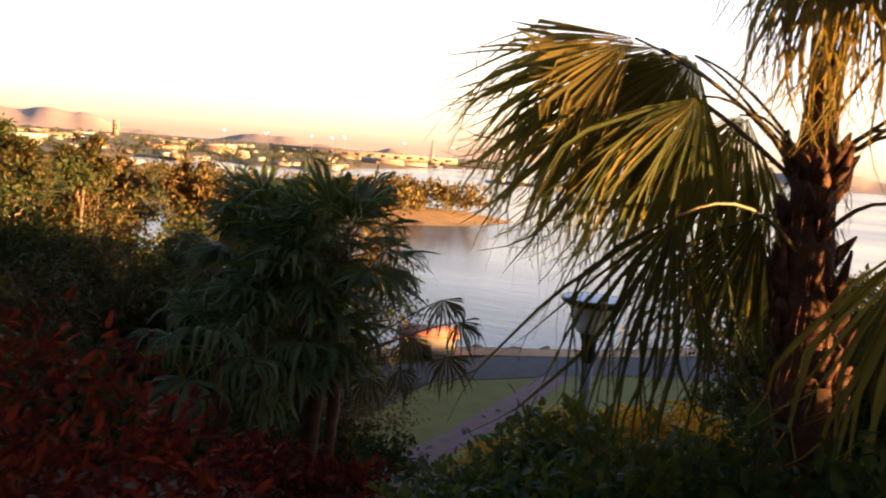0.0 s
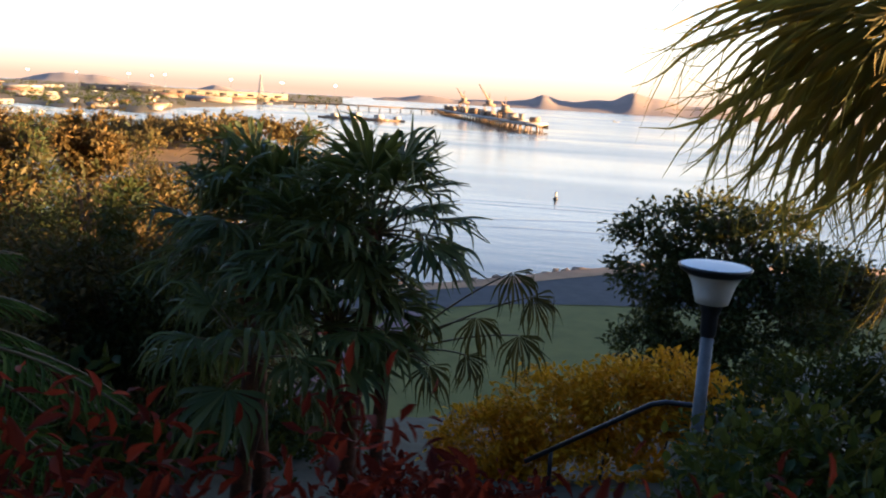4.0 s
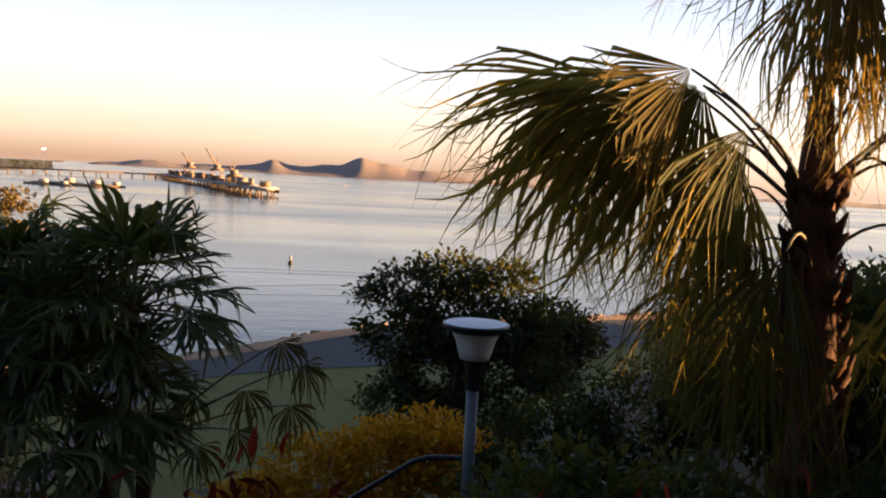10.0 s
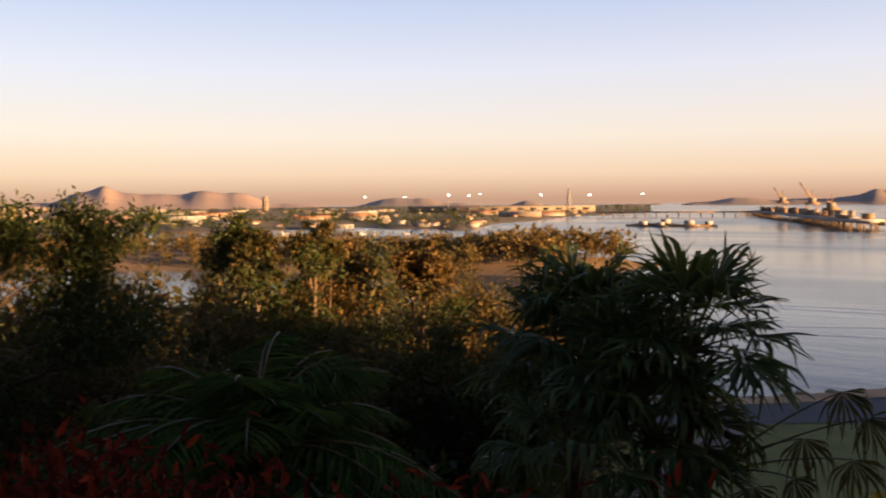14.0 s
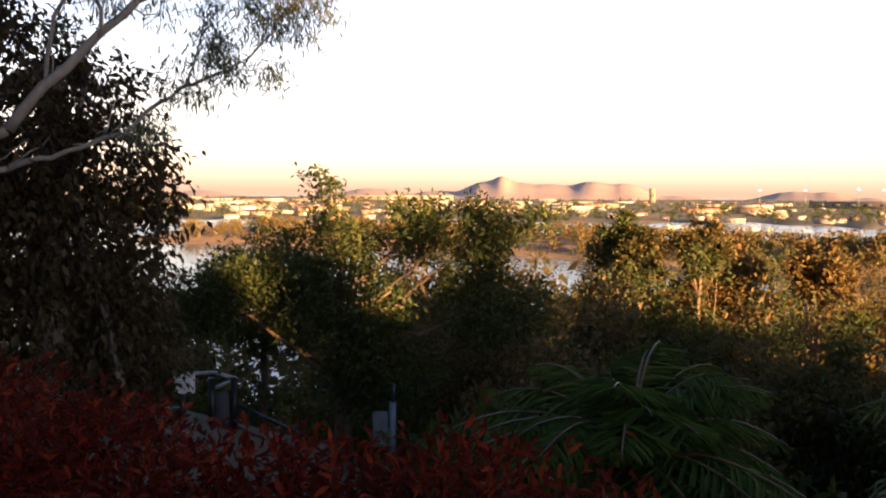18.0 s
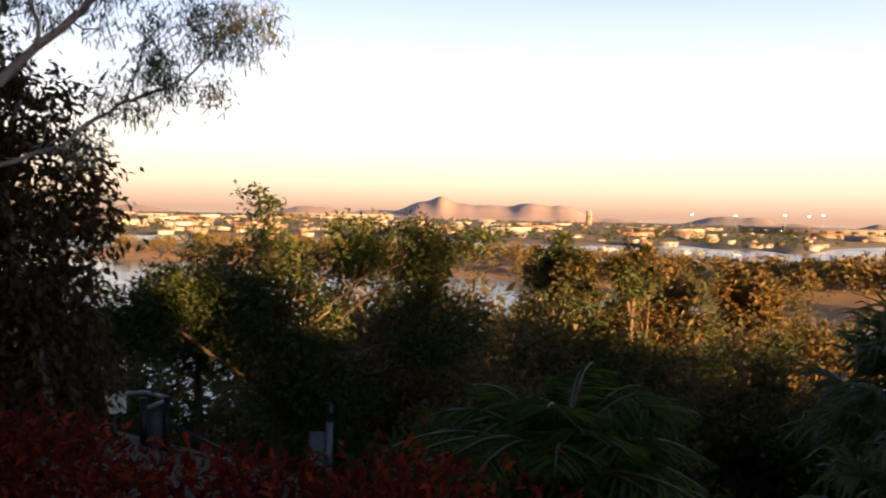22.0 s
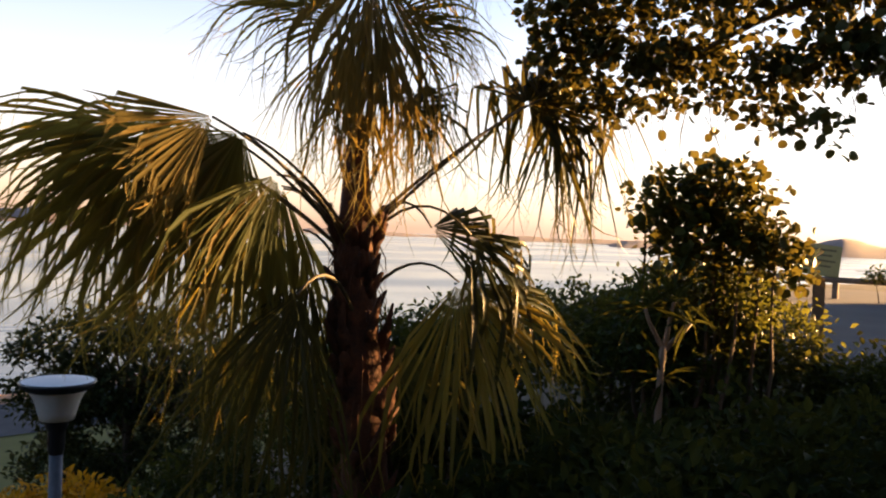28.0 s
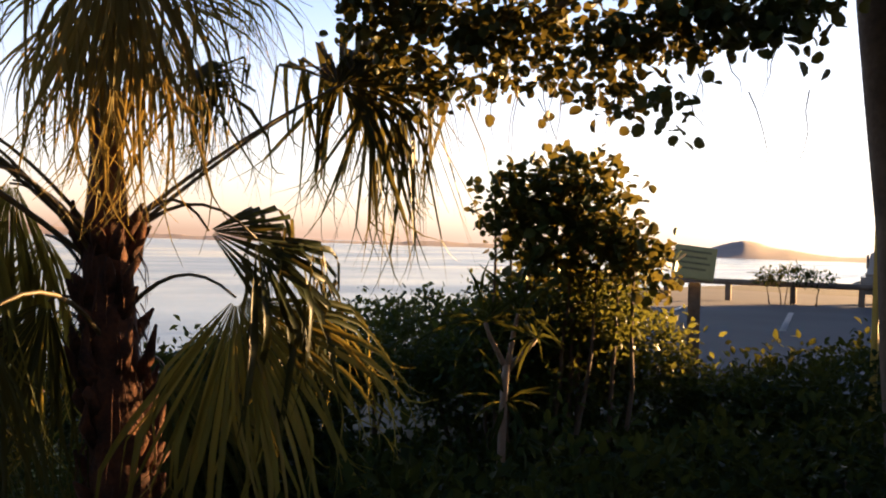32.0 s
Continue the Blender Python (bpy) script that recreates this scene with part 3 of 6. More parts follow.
def hill_range(name, label, b0, b1, near, crest, peaks, floor, seed, material=None):
    """A range of hills: peaks are (bearing, degrees above the eye, width); seen as a ridge with spurs."""
    rng = np.random.default_rng(seed)
    bs = np.linspace(b0, b1, max(24, int(abs(b1 - b0) * 7)))
    top = np.full(len(bs), floor)
    for b, e, w, *sharp in peaks:
        top = np.maximum(top, floor + (e - floor) * np.exp(-np.abs((bs - b) / w) ** (sharp[0] if sharp else 2.2)))
    top = np.convolve(np.pad(top, 3, 'edge'), np.ones(7) / 7, 'valid')
    ph = rng.uniform(0, 6, 6)
    top = top + 0.02 * np.sin(bs * 0.9 + ph[0]) + 0.012 * np.sin(bs * 2.9 + ph[1]) + 0.006 * np.sin(bs * 7.1 + ph[3])
    edge = np.clip(np.minimum(np.arange(len(bs)), np.arange(len(bs))[::-1]) / 6.0, 0, 1)
    rows = []
    for t, lift in ((0, 0), (0.15, 0.16), (0.4, 0.45), (0.7, 0.8), (1, 1), (1.25, 0.5)):
        d = near + (crest - near) * t
        z = SEA - 1 + (1.9 + crest * np.tan(np.radians(top)) - SEA + 1) * lift * (0.25 + 0.75 * edge)
        z = z + (0 if lift in (0, 1) else 1) * 6 * lift * np.sin(bs * 1.6 + ph[2] + 5 * t) * np.clip(top, 0, 1)
        rows.append(np.stack([-d * np.sin(np.radians(bs)), d * np.cos(np.radians(bs)), z], -1))
    v = np.concatenate(rows)
    n = len(bs)
    i = (np.arange(len(rows) - 1)[:, None] * n + np.arange(n - 1)[None]).ravel()
    f = np.stack([i, i + 1, i + n + 1, i + n], -1)
    return solo(name, mesh(name, v, f, True), material or M_HILL, label, "hills", kind="structure")


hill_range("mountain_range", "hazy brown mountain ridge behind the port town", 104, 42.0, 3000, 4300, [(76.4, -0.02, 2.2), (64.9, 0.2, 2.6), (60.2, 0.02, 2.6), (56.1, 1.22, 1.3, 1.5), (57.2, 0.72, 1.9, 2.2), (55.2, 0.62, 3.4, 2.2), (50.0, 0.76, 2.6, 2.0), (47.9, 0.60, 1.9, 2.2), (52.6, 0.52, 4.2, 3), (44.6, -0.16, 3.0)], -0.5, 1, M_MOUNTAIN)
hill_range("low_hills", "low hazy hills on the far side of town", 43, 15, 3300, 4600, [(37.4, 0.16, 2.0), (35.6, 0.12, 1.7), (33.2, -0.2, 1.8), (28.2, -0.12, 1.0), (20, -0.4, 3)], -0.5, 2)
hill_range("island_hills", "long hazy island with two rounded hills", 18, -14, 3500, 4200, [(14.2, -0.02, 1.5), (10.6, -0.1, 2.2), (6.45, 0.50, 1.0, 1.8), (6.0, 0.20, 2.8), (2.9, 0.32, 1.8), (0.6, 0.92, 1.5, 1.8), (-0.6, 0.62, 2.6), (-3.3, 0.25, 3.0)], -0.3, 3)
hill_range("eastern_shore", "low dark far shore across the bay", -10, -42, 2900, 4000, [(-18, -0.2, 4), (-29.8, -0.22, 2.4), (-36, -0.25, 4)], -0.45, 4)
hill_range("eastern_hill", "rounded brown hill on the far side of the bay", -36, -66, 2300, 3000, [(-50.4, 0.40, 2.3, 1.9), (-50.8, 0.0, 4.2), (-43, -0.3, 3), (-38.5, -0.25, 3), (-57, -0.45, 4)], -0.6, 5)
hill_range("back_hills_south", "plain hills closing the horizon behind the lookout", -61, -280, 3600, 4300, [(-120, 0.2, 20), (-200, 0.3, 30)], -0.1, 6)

# flat town land behind the marina
bs = np.linspace(108, 20, 120)
front = 900 + 50 * np.sin(bs * 0.35) + 30 * np.sin(bs * 1.3) + np.interp(bs, [20, 27, 33], [900, 420, 0])
rows = [np.stack([-d * np.sin(np.radians(bs)), d * np.cos(np.radians(bs)), np.full(120, z)], -1) for d, z in ((front, SEA - 1), (front + 25, -28.6), (front * 0 + 2200, -27.0), (front * 0 + 3600, -24.0))]
i = (np.arange(3)[:, None] * 120 + np.arange(119)[None]).ravel()
solo("town_land", mesh("town_land", np.concatenate(rows), np.stack([i, i + 1, i + 121, i + 120], -1), True), M_TOWN, "flat brown industrial land of the port town", "land", kind="structure")


def spit_fn(x, y):
    line = np.array([(-148, 378), (-182, 348), (-245, 345), (-330, 330), (-450, 290), (-560, 180)])
    wide = np.array([16, 46, 64, 80, 88, 88])
    best = np.full(x.shape, -9.0)
    for (a, wa), (b, wb) in zip(zip(line[:-1], wide[:-1]), zip(line[1:], wide[1:])):
        e = b - a
        t = np.clip(((x - a[0]) * e[0] + (y - a[1]) * e[1]) / (e @ e), 0, 1)
        d = np.hypot(x - a[0] - t * e[0], y - a[1] - t * e[1])
        best = np.maximum(best, (wa + (wb - wa) * t - d) * 0.15)
    return SEA + np.clip(best + 0.5 * np.sin(x * 0.07) * np.sin(y * 0.09), -2, 4.2)


v, f = sheet(np.linspace(-660, -120, 110), np.linspace(80, 460, 90), spit_fn)
solo("sand_spit", mesh("sand_spit", v, f, True), surface("spit_bank", (0.10, 0.065, 0.032), (0.24, 0.145, 0.07), 0.12, 0.95, 0, 0.4, 0.1, 3.0), "orange sandy point with a bare bank at the water", "land", kind="structure")


def woods(name, label, places, size, seed, leaf_size=1.1, per=130, leaf=None):
    """Far trees in one mass: every tree a cluster of clumps."""
    rng = np.random.default_rng(seed)
    pieces = []
    for (x, y, z), s in zip(places, size):
        blobs = [(x + rng.normal() * s * .3, y + rng.normal() * s * .3, z + s * rng.uniform(0.7, 1.35), s * .62, s * .62, s * .5) for _ in range(4)]
        (v, f), _ = crown(blobs, max(8, per // 7), 7, s * 0.10, SIMPLE, leaf_size * s / 8, rng, 0.0, 0.5)
        pieces.append((v, f))
    v, f = join(pieces)
    return solo(name, mesh(name, v, f), leaf or M_WOODS, label, "trees", kind="stuff")


rng = np.random.default_rng(11)
pts = []
while len(pts) < 640:
    x, y = rng.uniform(-600, -135), rng.uniform(120, 440)
    z = float(spit_fn(np.array(x), np.array(y)))
    if z > SEA + (0.5 if x < -190 else 2.0):
        pts.append((x, y, z - 0.5))
while len(pts) < 830:
    x, y = rng.uniform(-290, -150), rng.uniform(270, 430)
    z = float(spit_fn(np.array(x), np.array(y)))
    if z > SEA + (0.5 if x < -190 else 1.8):
        pts.append((x, y, z - 0.5))
tall = [np.interp(math.degrees(math.atan2(-x, y)), [27, 34], [1.0, 0.62]) for x, y, z in pts]
woods("woods", "golden sunlit trees covering the sandy point", pts, rng.uniform(5.0, 9.5, len(pts)) * tall, 12, 2.4, 112)
pts = []
for k in range(1150):
    b = rng.uniform(20, 82)
    d = 900 + 2000 * rng.random() ** 1.3
    if b < 30 and d < 1500:
        continue
    x, y = bearing(b, d)
    pts.append((x, y, -28.2))
woods("town_trees", "dark rows of trees between the port buildings", pts, rng.uniform(3.5, 8, len(pts)), 13, 3.0, 28, M_CANOPY_GREEN)


# ---- port town ----
def house(base, sx, sy, sz, turn, wall, roof, gable, label, group, windows=0):
    t = thing("warehouse" if sx > 35 else "building", label, "building", base, group)
    x, y, z = base
    part("wall", mesh("wall", *box(x, y, z + sz / 2, sx, sy, sz, turn)), wall, t)
    if gable:
        rise = sy * 0.16
        pr = np.array([[-sx / 2 - .6, -sy / 2 - .6, 0], [sx / 2 + .6, -sy / 2 - .6, 0], [sx / 2 + .6, sy / 2 + .6, 0], [-sx / 2 - .6, sy / 2 + .6, 0], [-sx / 2 - .6, 0, rise], [sx / 2 + .6, 0, rise]])
        c, s = math.cos(radians(turn)), math.sin(radians(turn))
        pr = np.stack([c * pr[:, 0] - s * pr[:, 1] + x, s * pr[:, 0] + c * pr[:, 1] + y, pr[:, 2] + z + sz + 0.02], -1)
        part("roof", mesh("roof", pr, [np.array([[0, 1, 5, 4], [2, 3, 4, 5], [3, 2, 1, 0]]), np.array([[1, 2, 5], [3, 0, 4]])]), roof, t)
    else:
        part("roof", mesh("roof", *box(x, y, z + sz + 0.3, sx + 1, sy + 1, 0.6, turn)), roof, t)
    if windows:
        fx, fy = math.sin(radians(turn)), -math.cos(radians(turn))
        w0 = sx / (windows * 2 + 1)
        for k in range(windows):
            o = (k * 2 + 1.5) * w0 - sx / 2
            wx = x + math.cos(radians(turn)) * o + fx * (sy / 2 + 0.05)
            wy = y + math.sin(radians(turn)) * o + fy * (sy / 2 + 0.05)
            part("window", mesh("window", *box(wx, wy, z + sz * 0.55, w0, 0.2, sz * 0.35, turn)), M_GLASS_DARK, t)
    return t


rng = np.random.default_rng(21)
for k in range(340):
    b, d = rng.uniform(24, 80), 900 + 1900 * rng.random() ** 1.1
    if b < 31 and d < 1350:
        d += 500
    x, y = bearing(b, d)
    big = rng.random() < 0.22 and d > 1250
    sx, sy, sz = (rng.uniform(36, 80), rng.uniform(12, 20), rng.uniform(4, 6.5)) if big else (rng.uniform(7, 20), rng.uniform(6, 10), rng.uniform(2.4, 4.2))
    wall = (M_WHITE, M_CREAM, M_CREAM, M_CREAM, M_ROOF)[rng.integers(5)]
    roof = (M_ROOF, M_ROOF, M_WHITE, M_ROOF_RED)[rng.integers(4)]
    house((x, y, -28.3), sx, sy, sz, b + rng.normal() * 14, wall, roof, rng.random() < 0.75,
          "long pale metal-roofed shed in the port town" if big else "small pale building with a pitched roof in the port town", "port buildings", 3 if k % 3 == 0 else 0)
x, y = bearing(63, 2600)
house((x, y, -26), 330, 40, 14, 63, M_CREAM, M_WHITE, False, "very long low white industrial hall below the mountain", "port buildings", 12)
x, y = bearing(46, 2500)
house((x, y, -27), 16, 16, 42, 40, M_CREAM, M_WHITE, False, "square pale tower block standing over the town", "port buildings", 2)
x, y = bearing(30, 1900)
house((x, y, -27), 420, 40, 13, 30, M_CREAM, M_ROOF, False, "very long low white shed by the coal wharf", "port buildings", 14)


def mast(b, d, h, lamp):
    x, y = bearing(b, d)
    t = thing("light_mast", "tall thin steel floodlight mast with a lit head", "light mast", (x, y, -28), "port light masts")
    part("pole", limb_mesh("pole", [tube([(x, y, -28), (x, y, -28 + h)], [0.5, 0.28], 8)]), M_STEEL, t)
    part("lamp_head", mesh("lamp_head", *box(x, y, -28 + h + 0.6, 3.2, 3.2, 1.3)), lamp, t, "glowing white lamp head")
    return t


M_LAMP, nd, lk, b = shader("lit_lamp")
b.inputs["Emission Color"].default_value = (1.0, 0.93, 0.82, 1)
b.inputs["Emission Strength"].default_value = 3.0
for b, d, h in ((39.3, 1700, 36), (36.6, 1750, 36), (33.6, 1600, 38), (32.2, 1620, 37), (31.4, 1640, 40), (27.3, 1500, 37), (24, 1500, 36), (20.5, 1500, 37)):
    mast(b, d, h, M_LAMP)

# tall lattice tower near the wharf root
x, y = bearing(25.4, 1650)
t = thing("lattice_tower", "tall pale lattice loading tower beside the port", "tower", (x, y, -28.5))
for sx in (-1, 1):
    for sy in (-1, 1):
        part("leg", limb_mesh("leg", [tube([(x + sx * 5, y + sy * 5, -28.5), (x + sx * 0.8, y + sy * 0.8, 22)], [0.7, 0.4], 6)]), M_WHITE, t)
for k in range(6):
    z0, w0 = -24 + k * 7.5, 4.6 - k * 0.65
    part("brace", limb_mesh("brace", [tube([(x - w0, y - w0, z0), (x + w0, y - w0, z0 + 5)], 0.35, 5), tube([(x + w0, y - w0, z0), (x - w0, y - w0, z0 + 5)], 0.35, 5)]), M_WHITE, t)
part("mast", limb_mesh("mast", [tube([(x, y, 20), (x, y, 31)], [0.5, 0.2], 6)]), M_WHITE, t)


# ---- wharf with its cranes ----
W0, W1 = np.array([-112.0, 902.0]), np.array([-352.0, 1500.0])
wt = (W1 - W0) / np.linalg.norm(W1 - W0)
wnrm = np.array([-wt[1], wt[0]])
wturn = math.degrees(math.atan2(wt[1], wt[0]))
wlen = float(np.linalg.norm(W1 - W0))


def on_wharf(s, o):
    p = W0 + wt * s + wnrm * o
    return float(p[0]), float(p[1])


wharf = thing("wharf", "long dark piled wharf reaching into the harbour", "wharf", (W0[0], W0[1], SEA))
cx, cy = on_wharf(wlen / 2, 0)
part("deck", mesh("deck", *box(cx, cy, -22.0, wlen, 34, 2.4, wturn)), M_CONCRETE, wharf)
part("fender_wall", mesh("fender_wall", *box(*on_wharf(wlen / 2, -17.4), -24.6, wlen, 0.8, 5.0, wturn)), M_TIMBER, wharf)
for k in range(34):
    for o in (-13, 0, 13):
        x, y = on_wharf(6 + k * 24.0, o)
        part("wharf_post", limb_mesh("wharf_post", [tube([(x, y, SEA - 2), (x, y, -23)], 0.9, 6)]), M_RUST, wharf)
x, y = on_wharf(-16, 2)
part("dolphin_deck", mesh("dolphin_deck", *box(x, y, -22.5, 22, 14, 1.6, wturn)), M_CONCRETE, wharf)
for a, o in ((-22, -3), (-22, 7), (-10, -3), (-10, 7)):
    x, y = on_wharf(a, o)
    part("wharf_post", limb_mesh("wharf_post", [tube([(x, y, SEA - 2), (x, y, -23)], 0.9, 6)]), M_RUST, wharf)

# trestle bridge from the town to the wharf
b0, b1 = np.array(bearing(23.5, 1500)), W1 + wt * -60
trestle = thing("trestle_bridge", "low dark trestle bridge joining the wharf to the shore", "bridge", (b0[0], b0[1], SEA))
mid, e = (b0 + b1) / 2, b1 - b0
part("deck", mesh("deck", *box(mid[0], mid[1], -22.5, float(np.hypot(*e)), 9, 2.2, math.degrees(math.atan2(e[1], e[0])))), M_RUST, trestle)
for k in range(15):
    p = b0 + e * (k + 0.5) / 15
    part("pier", mesh("pier", *box(p[0], p[1], -26.5, 1.8, 7, 7.5, math.degrees(math.atan2(e[1], e[0])))), M_RUST, trestle)


def gantry(s, o, reach, tall, label):
    x, y = on_wharf(s, o)
    t = thing("ship_loader", label, "crane", (x, y, -20.8), "wharf cranes")
    for a in (-6, 6):
        for b in (-6, 6):
            px, py = on_wharf(s + a, o + b)
            part("leg", limb_mesh("leg", [tube([(px, py, -20.8), (px, py, -20.8 + tall)], 0.7, 6)]), M_RUST, t)
    part("portal", mesh("portal", *box(x, y, -20.8 + tall, 15, 15, 2.6, wturn)), M_RUST, t)
    part("house", mesh("house", *box(x, y, -20.8 + tall + 4, 9, 8, 6, wturn)), M_CREAM, t)
    ex, ey = on_wharf(s - reach * 0.25, o + reach * 0.5)
    part("boom", limb_mesh("boom", [tube([(x, y, -20.8 + tall + 5), (ex, ey, -20.8 + tall + reach * 0.8)], [1.3, 0.7], 6)]), M_RUST, t, "raised lattice boom")
    part("mast", limb_mesh("mast", [tube([(x, y, -20.8 + tall + 4), (x, y, -20.8 + tall + 17)], [0.8, 0.4], 6)]), M_RUST, t)
    return t


gantry(250, -3, 34, 14, "rusty ship-loading crane with its boom raised")
gantry(420, 2, 26, 15, "rusty ship-loading crane further along the wharf")
gantry(120, 4, 14, 9, "small deck crane near the wharf's end")
rng = np.random.default_rng(31)
for k in range(44):
    s, o = rng.uniform(10, 600), rng.uniform(-11, 11)
    x, y = on_wharf(s, o)
    sx, sy, sz = rng.uniform(5, 20), rng.uniform(4, 9), rng.uniform(3, 8)
    t = thing("wharf_shed", "sunlit pale shed on the wharf deck", "shed", (x, y, -20.8), "wharf sheds")
    part("wall", mesh("wall", *box(x, y, -20.8 + sz / 2, sx, sy, sz, wturn)), (M_CREAM, M_RUST, M_RUST)[k % 3], t)
    part("roof", mesh("roof", *box(x, y, -20.6 + sz, sx + .8, sy + .8, 0.5, wturn)), M_ROOF, t)


def ship(x, y, length, beam, turn, label, hull_mat, name="barge", group="moored barges"):
    t = thing(name, label, "boat", (x, y, SEA), group)
    n = 9
    u = np.linspace(-0.5, 0.5, n)
    w = beam * 0.5 * np.clip(1.15 - (np.abs(u) * 2) ** 4, 0.12, 1) * np.where(u > 0.2, np.clip(1.5 - 2.4 * u, 0.1, 1), 1)
    deck = length * 0.05
    rows = []
    for z, k in ((-1.0, 0.75), (deck, 1.0), (deck + 0.05, 0.94), (deck - 0.3, 0.92)):
        rows += [np.concatenate([np.stack([u * length, w * k, np.full(n, z)], -1), np.stack([u[::-1] * length, -w[::-1] * k, np.full(n, z)], -1)])]
    v = np.concatenate(rows)
    m = 2 * n
    f = []
    for r in range(3):
        j = np.arange(m)
        f.append(np.stack([r * m + j, r * m + (j + 1) % m, (r + 1) * m + (j + 1) % m, (r + 1) * m + j], -1))
    j = np.arange(n - 1)
    f.append(np.stack([3 * m + j, 3 * m + j + 1, 3 * m + m - 2 - j, 3 * m + m - 1 - j], -1))
    c, s = math.cos(radians(turn)), math.sin(radians(turn))
    v = np.stack([c * v[:, 0] - s * v[:, 1] + x, s * v[:, 0] + c * v[:, 1] + y, v[:, 2] + SEA], -1)
    part("hull", mesh("hull", v, np.concatenate(f)), hull_mat, t)
    hx, hy = x - c * length * 0.25, y - s * length * 0.25
    part("wheelhouse", mesh("wheelhouse", *box(hx, hy, SEA + deck + length * 0.05, length * 0.2, beam * 0.6, length * 0.1, turn)), M_WHITE, t)
    part("window", mesh("window", *box(hx + c * length * 0.101, hy + s * length * 0.101, SEA + deck + length * 0.065, 0.08, beam * 0.5, length * 0.03, turn)), M_GLASS_DARK, t)
    part("mast", limb_mesh("mast", [tube([(hx, hy, SEA + deck), (hx, hy, SEA + deck + length * 0.28)], length * 0.006, 6)]), M_STEEL, t)
    return t


for k, (x, y, L) in enumerate(((-345, 905, 40), (-322, 897, 34), (-300, 915, 46), (-335, 935, 50), (-280, 925, 38))):
    ship(x, y, L, L * 0.24, 150 + 14 * k, "dark moored barge with a small pale wheelhouse", M_BLACK if k % 2 else M_RUST)
rng = np.random.default_rng(41)
for k in range(34):
    b, d = rng.uniform(33, 66), rng.uniform(640, 840)
    x, y = bearing(b, d)
    ship(x, y, rng.uniform(9, 16), 3.6, rng.uniform(0, 180), "white yacht moored in the marina", M_WHITE, "yacht", "marina boats")
ship(-47, 1700, 16, 5, 20, "small white boat far out on the bay", M_WHITE, "motor_boat", "boats on the bay")
ship(-195, 1180, 30, 8, 20, "dark tug lying off the wharf", M_BLACK, "tug", "boats on the bay")
bx, by = -24.8, 279.0
buoy = thing("channel_marker", "small channel marker with a white top and dark base", "buoy", (bx, by, SEA))
part("float", mesh("float", *lathe([(0.02, -0.4), (0.8, -0.3), (0.9, 0.3), (0.5, 0.7), (0.3, 1.0)], (bx, by, SEA))), M_BLACK, buoy)
part("daymark", mesh("daymark", *lathe([(0.32, 0.9), (0.42, 1.6), (0.42, 2.3), (0.1, 2.6), (0.02, 2.6)], (bx, by, SEA))), M_WHITE, buoy, "white daymark")


def wake(line, width, label):
    p = np.asarray(line, float)
    t = np.linspace(0, 1, 60)
    x, y = np.interp(t, np.linspace(0, 1, len(p)), p[:, 0]), np.interp(t, np.linspace(0, 1, len(p)), p[:, 1])
    y = y + 0.8 * np.sin(t * 9)
    rows = [np.stack([x, y + o * width, np.full(60, SEA + h)], -1) for o, h in ((-1, 0.005), (-0.5, 0.05), (0, 0.10), (0.4, 0.05), (1, 0.005))]
    i = (np.arange(4)[:, None] * 60 + np.arange(59)[None]).ravel()
    solo("wake", mesh("wake", np.concatenate(rows), np.stack([i, i + 60, i + 61, i + 1], -1), True), M_SEA, label, "wake", kind="stuff")


wake([(-75, 255), (-20, 262), (40, 262), (110, 268)], 1.6, "long low boat wake crossing the still water")
wake([(-75, 246), (-20, 254), (40, 253)], 1.2, "long low boat wake crossing the still water")
wake([(-45, 216), (-10, 231), (5, 232), (60, 224), (110, 230)], 2.0, "curved boat wake near the shore")
wake([(-40, 205), (0, 214), (60, 208)], 1.4, "curved boat wake near the shore")


# ---- palms ----
UP = np.array([0.0, 0.0, 1.0])


def unit(v):
    v = np.asarray(v, float)
    return v / (np.linalg.norm(v) + 1e-9)


